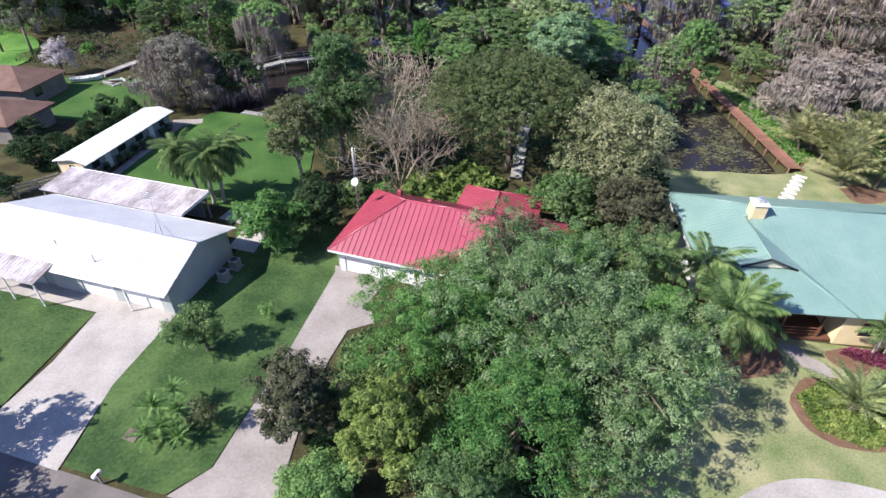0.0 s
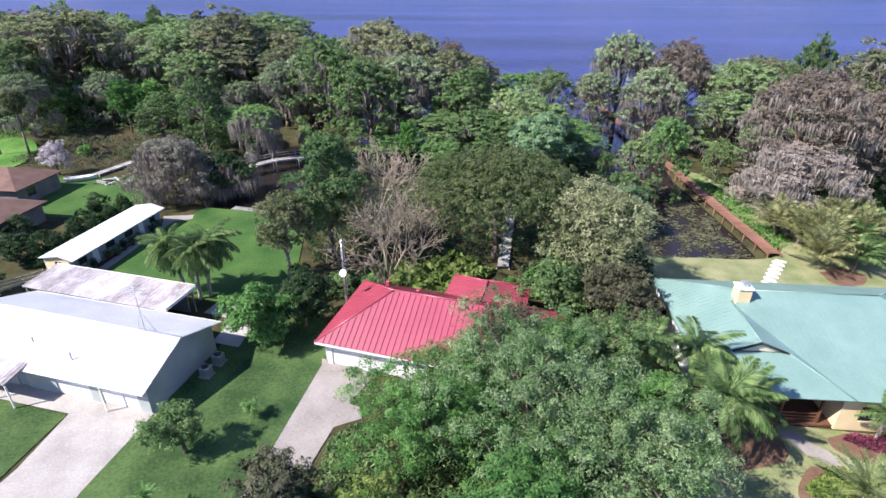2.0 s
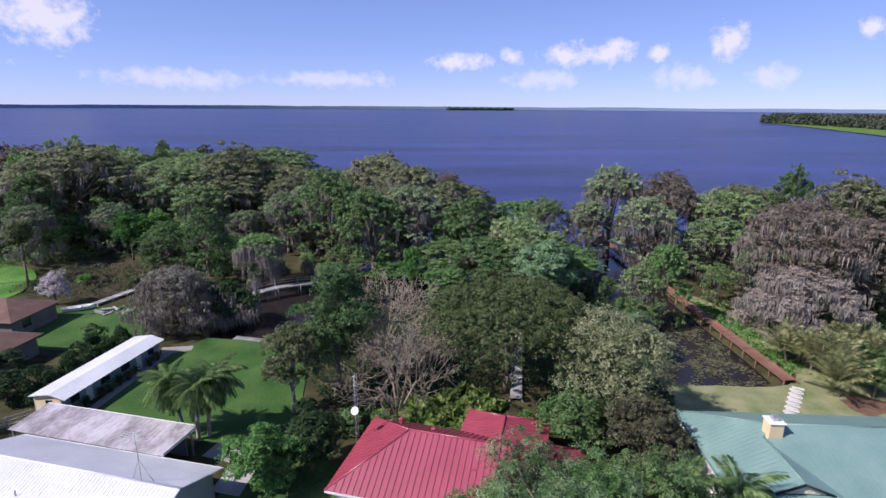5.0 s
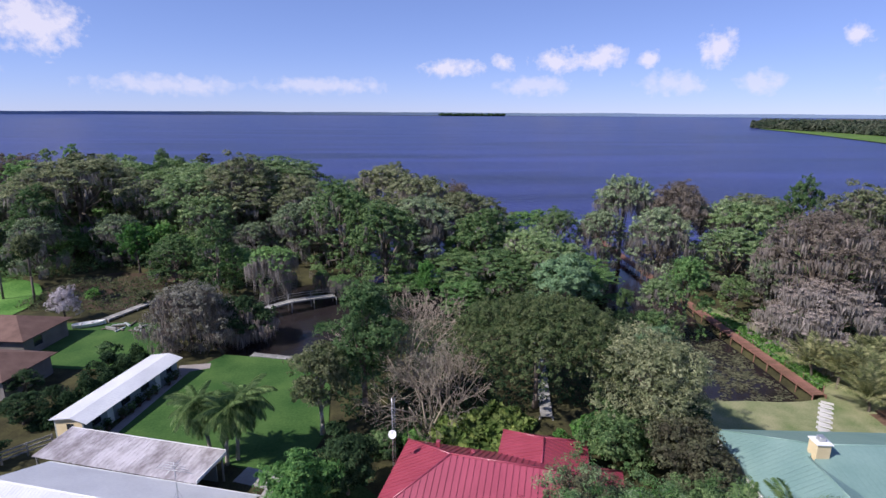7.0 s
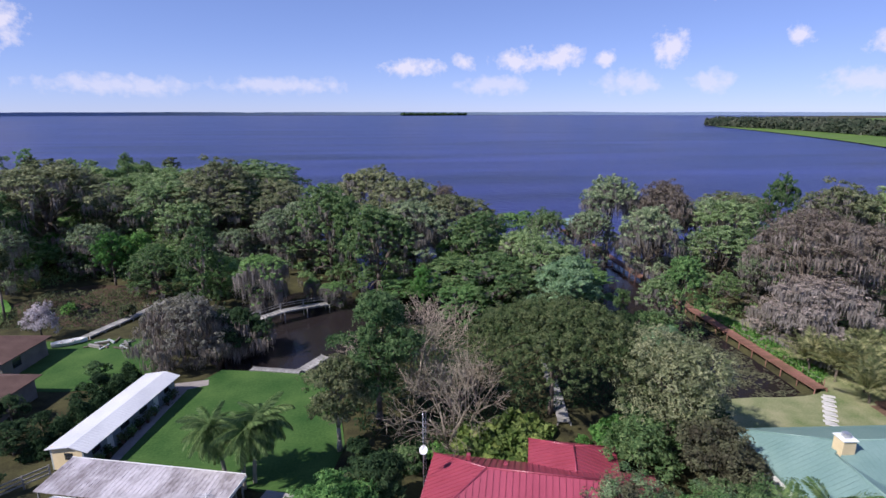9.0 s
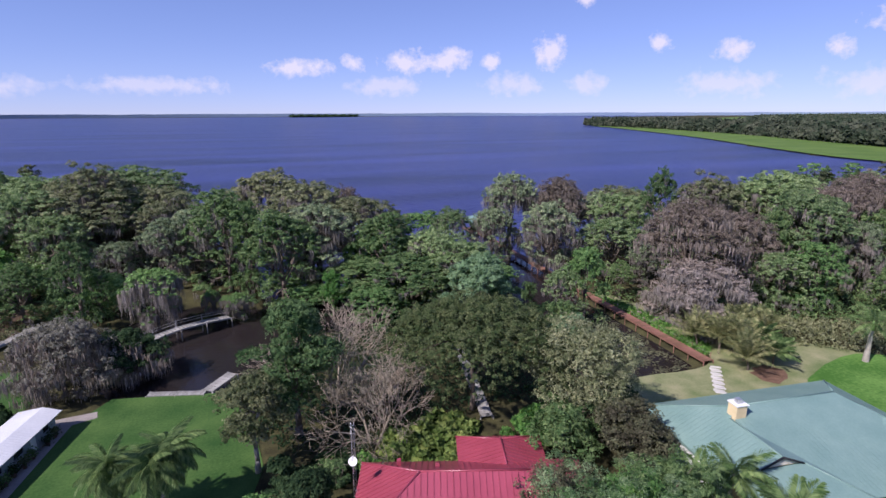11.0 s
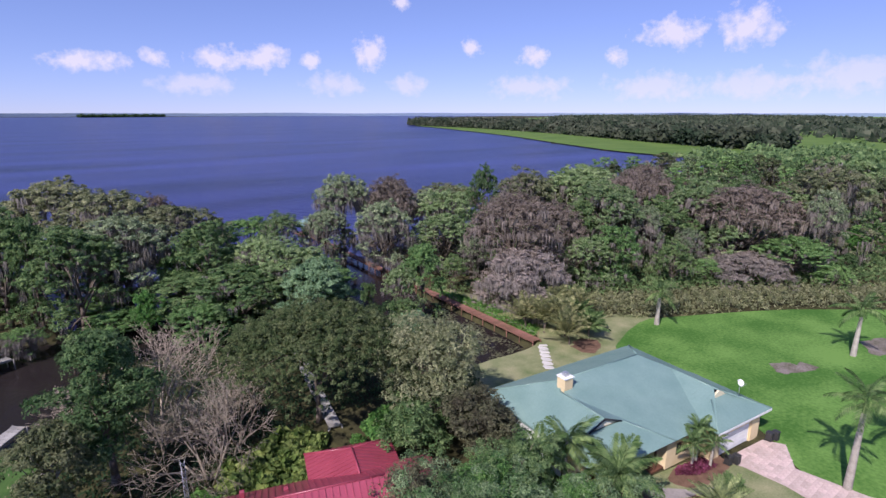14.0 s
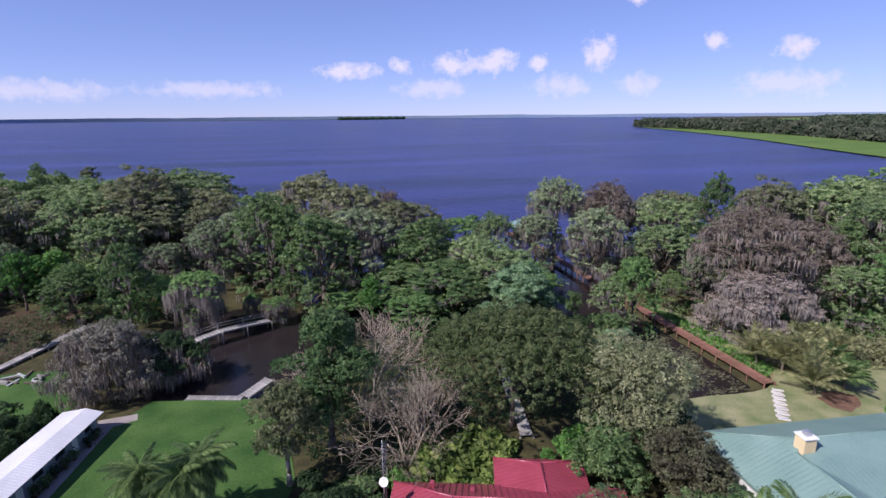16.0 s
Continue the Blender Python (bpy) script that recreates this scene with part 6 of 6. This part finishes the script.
leaf_bank("large_leaf_planting", [(-5.0, 47.3), (3.2, 45.0), (7.5, 52), (4, 55), (-3.5, 52)], 1.9, 0.38, F_YELLOW, 2600, "bank of big yellow-green leaves behind the red-roofed house", "planting", 3, 0.75)
leaf_bank("large_leaf_planting_east", [(10.5, 46.5), (15, 45), (18, 49), (14, 53), (10.8, 51)], 1.9, 0.36, F_BRIGHT, 1800, "bank of big bright green leaves behind the house", "planting", 4, 0.75)
leaf_bank("hedge_shed", [(-45.5, 54), (-42.8, 54), (-38.5, 69), (-41.5, 71)], 3.2, 0.2, F_DARK, 7000, "long dark clipped hedge behind the shed", "hedge", 5)
leaf_bank("ring_planting", [(24.5, 20.2), (27.2, 18.7), (30.2, 20.4), (30.1, 23.4), (27.3, 24.3), (24.5, 22.9)], 0.6, 0.17, F_YELLOW, 4200, "low yellow-green ring of plants under the cycad", "planting", 6)
leaf_bank("wine_shrub", [(29.8, 26.8), (31.6, 25.4), (34.2, 25.2), (34.4, 26.4), (31, 27.3)], 0.9, 0.13, F_WINE, 1500, "wine-red low shrub by the porch", "shrub", 7)
leaf_bank("creek_verge", [(41.9, 56), (45.5, 58), (47, 66), (45.5, 78), (42.2, 84)], 0.9, 0.22, F_BRIGHT, 4200, "rank bright green weeds along the creek", "weeds", 8)
leaf_bank("field_hedge", [(52, 59), (62, 51), (67.5, 48), (86, 38), (98, 29), (120, 16), (124, 22), (102, 37), (88, 47), (70, 57), (56, 66)], 3.0, 0.24, F_REED, 22000, "long olive hedge and reeds behind the field", "hedge", 9)
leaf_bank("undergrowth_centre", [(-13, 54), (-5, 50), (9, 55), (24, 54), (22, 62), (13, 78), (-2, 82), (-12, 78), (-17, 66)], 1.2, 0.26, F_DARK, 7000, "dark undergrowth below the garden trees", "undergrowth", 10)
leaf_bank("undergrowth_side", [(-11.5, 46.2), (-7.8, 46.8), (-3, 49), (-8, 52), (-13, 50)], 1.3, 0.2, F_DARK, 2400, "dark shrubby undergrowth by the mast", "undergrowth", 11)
leaf_bank("undergrowth_front", [(-6.5, 20), (0, 15), (9, 15), (16, 20), (16, 32), (10, 36), (1, 33), (-4.5, 28)], 1.2, 0.2, F_MID, 9000, "shrubs and weeds below the shade trees", "undergrowth", 12)
leaf_bank("marsh_weeds", [(-72, 92), (-60, 88), (-50, 90), (-46, 100), (-56, 108), (-70, 108)], 0.7, 0.25, F_OLIVE, 2600, "olive weeds in the brown marsh", "weeds", 16)
leaf_bank("drive_planting", [(-8.6, 17), (-5.5, 16.5), (-3.5, 22), (-3.6, 29), (-5.4, 29.6), (-7.3, 28)], 1.0, 0.16, F_MID, 2600, "low green planting beside the driveway", "planting", 17)
leaf_bank("creek_plants", [(21.5, 55.5), (25, 55.5), (28, 64), (27.5, 76), (22.5, 74), (20.5, 64)], 1.6, 0.25, F_MID, 2600, "water plants along the creek bank", "planting", 13)
weed_rng = np.random.default_rng(91)
W = np.column_stack([weed_rng.uniform(24, 41, 9000), weed_rng.uniform(55.5, 80, 9000)])
patch = np.sin(W[:, 0] * 0.9 + 1.3 * np.sin(W[:, 1] * 0.5)) * np.cos(W[:, 1] * 0.8 + np.sin(W[:, 0] * 0.7)) + 0.5 * weed_rng.normal(size=len(W))
W = W[(inside(W[:, 0], W[:, 1], CREEK) > 0.3) & (patch > 0.1)]
W = np.column_stack([W, np.full(len(W), -0.69) + 0.03 * weed_rng.random(len(W))])
tagged(link_mesh("floating_weeds", tris("floating_weeds", leaf_tris(weed_rng, W, unit(weed_rng.normal(size=W.shape) * 0.12 + [0, 0, 1]), 0.16 + 0.2 * weed_rng.random(len(W)), 0.6)), F_BRONZE), "brown floating weed and leaf scum on the creek", "weeds", kind="stuff")
leaf_bank("left_undergrowth", [(-95, 100), (-74, 110), (-66, 116), (-50, 114), (-45, 100), (-38, 98), (-30, 108), (-45, 125), (-95, 125)], 1.8, 0.3, F_MID, 7000, "green shrubs at the foot of the wood", "undergrowth", 14)
leaf_bank("right_undergrowth", [(48, 66), (58, 64), (72, 58), (90, 48), (104, 38), (126, 24), (150, 30), (118, 60), (90, 75), (62, 80), (50, 82)], 2.2, 0.34, F_MID, 12000, "green shrubs at the foot of the wood", "undergrowth", 15)
for k, (x, y, s) in enumerate(((-8.6, 46.8, 0.9), (-12.8, 47.6, 1.1), (-5.5, 47.6, 0.7), (20.8, 50.5, 0.9), (23.0, 56.5, 0.8), (19.0, 44.0, 0.9), (35.2, 44.8, 0.3), (-13.0, 43.9, 1.0), (-45, 70, 1.0), (-43, 66, 0.9), (8.8, 48.2, 0.7), (22.2, 62.5, 1.1), (26.5, 64, 1.0), (28.5, 72.5, 1.2), (-60, 95, 1.0), (-50, 92, 0.9))):
    plant(SHRUB[k % 4], x, y, s, 60 * k)

# the woods: scattered over the swamp on both sides
taken = [(x, y) for _, x, y, *_ in SPECIMENS + SHORE_TREES]
GAPS = [[(21, 70), (36.5, 72), (46.5, 100), (50, 145), (33, 145), (31, 98), (24, 84)], CANAL_WEST, POND]


def wood(outline, step, kinds, seed, hs):
    rng = np.random.default_rng(seed)
    xs, ys = [p[0] for p in outline], [p[1] for p in outline]
    for x in np.arange(min(xs), max(xs), step):
        for y in np.arange(min(ys), max(ys), step):
            px, py = x + rng.normal() * step * 0.28, y + rng.normal() * step * 0.28
            k, s, z, a = rng.integers(len(kinds)), 0.8 + 0.4 * rng.random(), hs * (0.85 + 0.25 * rng.random()), rng.random() * 360
            if inside(px, py, outline) < 0 or any(inside(px, py, g) > -1.5 for g in GAPS) or py > shore_y(px) + 3:
                continue
            if min((px - q[0]) ** 2 + (py - q[1]) ** 2 for q in taken) < (step * 0.62) ** 2:
                continue
            taken.append((px, py))
            plant(kinds[k], px, py, s, a, -0.1, z)


wood([(-105, 126), (-60, 118), (-24, 108), (-14, 96), (-4, 88), (12, 82), (22, 84), (28, 90), (31, 100), (34, 118), (0, 122), (-20, 140), (-46, 186), (-95, 222), (-120, 200)], 9.0, CY_GREEN + CY_MOSS, 1, 0.82)
wood([(-12, 86), (-2, 84), (24, 80), (29, 88), (30, 102), (0, 110), (-12, 100)], 5.6, BROAD + CY_GREEN[2:], 7, 0.52)
wood([(-230, 150), (-105, 106), (-100, 150), (-60, 160), (-50, 168), (-80, 236), (-150, 252), (-230, 262)], 12.5, FAR, 2, 1.02)
wood([(51, 84), (70, 72), (88, 66), (112, 56), (120, 66), (110, 98), (104, 122), (84, 120), (53, 117)], 9.0, CY_GREEN + CY_MOSS + CY_BROWN[:1], 3, 0.78)
wood([(100, 66), (124, 50), (160, 36), (235, 0), (270, 60), (270, 165), (190, 150), (100, 126)], 12.5, FAR[:3] + FAR[4:] + FAR[:1], 4, 0.84)
wood([(62, 66), (92, 54), (116, 38), (150, 20), (175, 24), (112, 66), (72, 76)], 7.0, BROAD + FAR[:2], 5, 0.72)
wood([(-100, 104), (-76, 112), (-64, 117), (-46, 110), (-40, 100), (-32, 106), (-40, 116), (-64, 126), (-105, 128)], 5.2, BROAD, 6, 0.85)


# distance: marsh, cape, islands and far shore
def woods_far(name, outline, count, size, height, mat, label, seed):
    rng = np.random.default_rng(seed)
    xs, ys = [p[0] for p in outline], [p[1] for p in outline]
    P = np.stack([rng.uniform(min(xs), max(xs), count * 6), rng.uniform(min(ys), max(ys), count * 6)], 1)
    P = P[inside(P[:, 0], P[:, 1], outline) > 0][:count]
    z = height * (0.62 + 0.38 * np.sin(P[:, 0] * 0.11 + P[:, 1] * 0.05) * np.sin(P[:, 1] * 0.09)) * rng.random(len(P)) ** 0.5
    C = np.column_stack([P, z])
    Q = leaf_tris(rng, C, unit(rng.normal(size=C.shape) * 0.7 + np.array([-0.5, -0.4, 0.6])), size * (0.6 + 0.8 * rng.random(len(C))), 0.6)
    return tagged(link_mesh(name, tris(name, Q), mat), label, "woods", kind="stuff")


tagged(sheet("marsh", smooth_outline([(360, 158), (378, 215), (388, 284), (455, 420), (535, 572), (668, 884), (762, 1130), (724, 860), (648, 600), (570, 420), (512, 290), (490, 200), (450, 130)]), 0.12, MARSH), "flat bright green reed marsh along the far bank", "marsh", kind="structure")
tagged(sheet("far_fields", [(460, 150), (640, 580), (800, 1150), (1150, 1500), (4900, 3800), (4900, -500), (600, -60)], 0.05, MARSH), "flat green pasture behind the cape", "field", kind="structure")
woods_far("cape_woods", [(474, 200), (505, 290), (570, 430), (650, 600), (730, 860), (782, 1190), (830, 1250), (900, 1250), (860, 800), (760, 520), (680, 360), (600, 260), (540, 200)], 52000, 3.2, 20, F_FAR, "dark wood on the cape across the bay", 21)
woods_far("far_woods_right", [(700, 160), (1000, 500), (1400, 1300), (3000, 2600), (4500, 3000), (4500, 1500), (1500, 200)], 26000, 7, 13, F_FAR, "scattered woods on the flat land", 22)
woods_far("right_wood_edge", [(230, 0), (290, -40), (420, 60), (440, 130), (370, 158), (270, 160), (262, 60)], 20000, 1.5, 14, F_MID, "green swamp wood along the right bank", 23)
woods_far("left_wood_far", [(-700, 110), (-225, 130), (-232, 258), (-700, 320)], 22000, 2.0, 19, F_MID, "wood along the left shore", 24)
woods_far("island_trees", [(300, 4100), (800, 4250), (820, 4330), (290, 4180)], 3000, 9, 17, F_DARK, "low wooded island far out in the lake", 25)
# Aerial haze is painted into the far shore as a blue base colour.
HAZE = bpy.data.materials.new("haze_tinted_shore")
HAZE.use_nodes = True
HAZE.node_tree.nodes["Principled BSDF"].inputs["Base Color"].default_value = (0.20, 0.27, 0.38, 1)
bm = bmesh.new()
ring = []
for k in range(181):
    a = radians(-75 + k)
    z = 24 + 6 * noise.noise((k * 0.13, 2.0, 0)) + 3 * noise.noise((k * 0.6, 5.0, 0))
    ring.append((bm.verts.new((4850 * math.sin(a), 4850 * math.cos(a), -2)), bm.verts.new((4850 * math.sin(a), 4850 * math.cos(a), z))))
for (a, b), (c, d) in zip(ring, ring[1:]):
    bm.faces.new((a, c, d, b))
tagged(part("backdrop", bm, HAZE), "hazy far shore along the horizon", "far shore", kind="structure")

# ---- clouds ----
CLOUD = bpy.data.materials.new("glowing_cloud")
CLOUD.use_nodes = True
N, L = CLOUD.node_tree.nodes, CLOUD.node_tree.links
b = N["Principled BSDF"]
b.inputs["Base Color"].default_value = (0, 0, 0, 1)
b.inputs["Roughness"].default_value = 1.0
b.inputs["Specular IOR Level"].default_value = 0.0
# The clouds' sunlit white is emission over a black base, so they glow.
b.inputs["Emission Color"].default_value = (0.92, 0.87, 0.95, 1)
b.inputs["Emission Strength"].default_value = 0.8
co, info = N.new("ShaderNodeTexCoord"), N.new("ShaderNodeObjectInfo")
off = N.new("ShaderNodeVectorMath")
off.operation = "MULTIPLY_ADD"
L.new(info.outputs["Random"], off.inputs[0])
off.inputs[1].default_value = (4000, 1700, 900)
L.new(co.outputs["Object"], off.inputs[2])
nz = N.new("ShaderNodeTexNoise")
nz.inputs["Scale"].default_value, nz.inputs["Detail"].default_value, nz.inputs["Roughness"].default_value = 0.011, 8, 0.6
L.new(off.outputs[0], nz.inputs["Vector"])
cen = N.new("ShaderNodeVectorMath")
cen.operation = "MULTIPLY_ADD"
cen.inputs[1].default_value, cen.inputs[2].default_value = (2, 2, 0), (-1, -1, 0)
L.new(co.outputs["Generated"], cen.inputs[0])
ln = N.new("ShaderNodeVectorMath")
ln.operation = "LENGTH"
L.new(cen.outputs[0], ln.inputs[0])
sub = N.new("ShaderNodeMath")
sub.operation = "MULTIPLY_ADD"
sub.inputs[1].default_value = -0.55
L.new(ln.outputs["Value"], sub.inputs[0])
L.new(nz.outputs[0], sub.inputs[2])
al = N.new("ShaderNodeMapRange")
al.inputs["From Min"].default_value, al.inputs["From Max"].default_value = 0.06, 0.36
al.inputs["To Max"].default_value = 0.8
L.new(sub.outputs[0], al.inputs["Value"])
L.new(al.outputs[0], b.inputs["Alpha"])
# heading, elevation, half width and half height, all in degrees
CLOUDS = [(5.2, 4.2, 3.6, 0.9), (15.8, 4.8, 2.6, 1.3), (19.8, 5.0, 2.6, 1.3), (24.3, 4.9, 1.2, 0.9), (30.2, 5.7, 1.8, 1.7), (40.3, 6.3, 1.2, 1.0), (46.3, 5.3, 1.8, 1.0), (54.2, 5.1, 1.1, 1.0), (59.0, 7.1, 3.4, 1.5), (65.4, 7.2, 2.8, 1.9),
          (-8, 2.4, 7, 0.9), (13.5, 2.5, 4.5, 1.0), (26.6, 2.7, 3.5, 1.2), (33.8, 2.7, 2.2, 1.1), (46, 2.5, 4.6, 1.3), (58, 2.4, 5.0, 1.6), (66, 2.4, 5, 1.4), (10.3, 4.7, 1.4, 0.8), (33.4, 10.2, 1.4, 0.7), (-31.5, 6.9, 4.8, 2.6), (-22, 2.2, 7, 1.0), (-40, 3.0, 6, 1.4), (74, 3, 6, 1.8)]
THIN = CLOUD.copy()
THIN.name = "thin_cloud_vapour"
for node in THIN.node_tree.nodes:
    if node.bl_idname == "ShaderNodeMapRange":
        node.inputs["To Max"].default_value = 0.5
for az, el, w, h in CLOUDS:
    a, e = radians(az), radians(el)
    hw, hh = 4300 * math.tan(radians(w)) * 1.2, 4300 * math.tan(radians(h)) * 1.25
    bmc = bmesh.new()
    bmesh.ops.create_grid(bmc, x_segments=12, y_segments=8, size=1.0)
    for v in bmc.verts:
        v.co = (v.co.x * hw, v.co.y * hh, 30 * (1 - v.co.length_squared * 0.5))
    c = tagged(part("cloud", bmc, CLOUD if el > 3.5 else THIN), "small white fair-weather cloud", "cloud", "clouds", "structure")
    pos = Vector((4300 * math.sin(a), 4300 * math.cos(a), 32 + 4300 * math.tan(e)))
    c.matrix_basis = Matrix.Translation(pos) @ Euler((radians(90), 0, -a)).to_matrix().to_4x4()
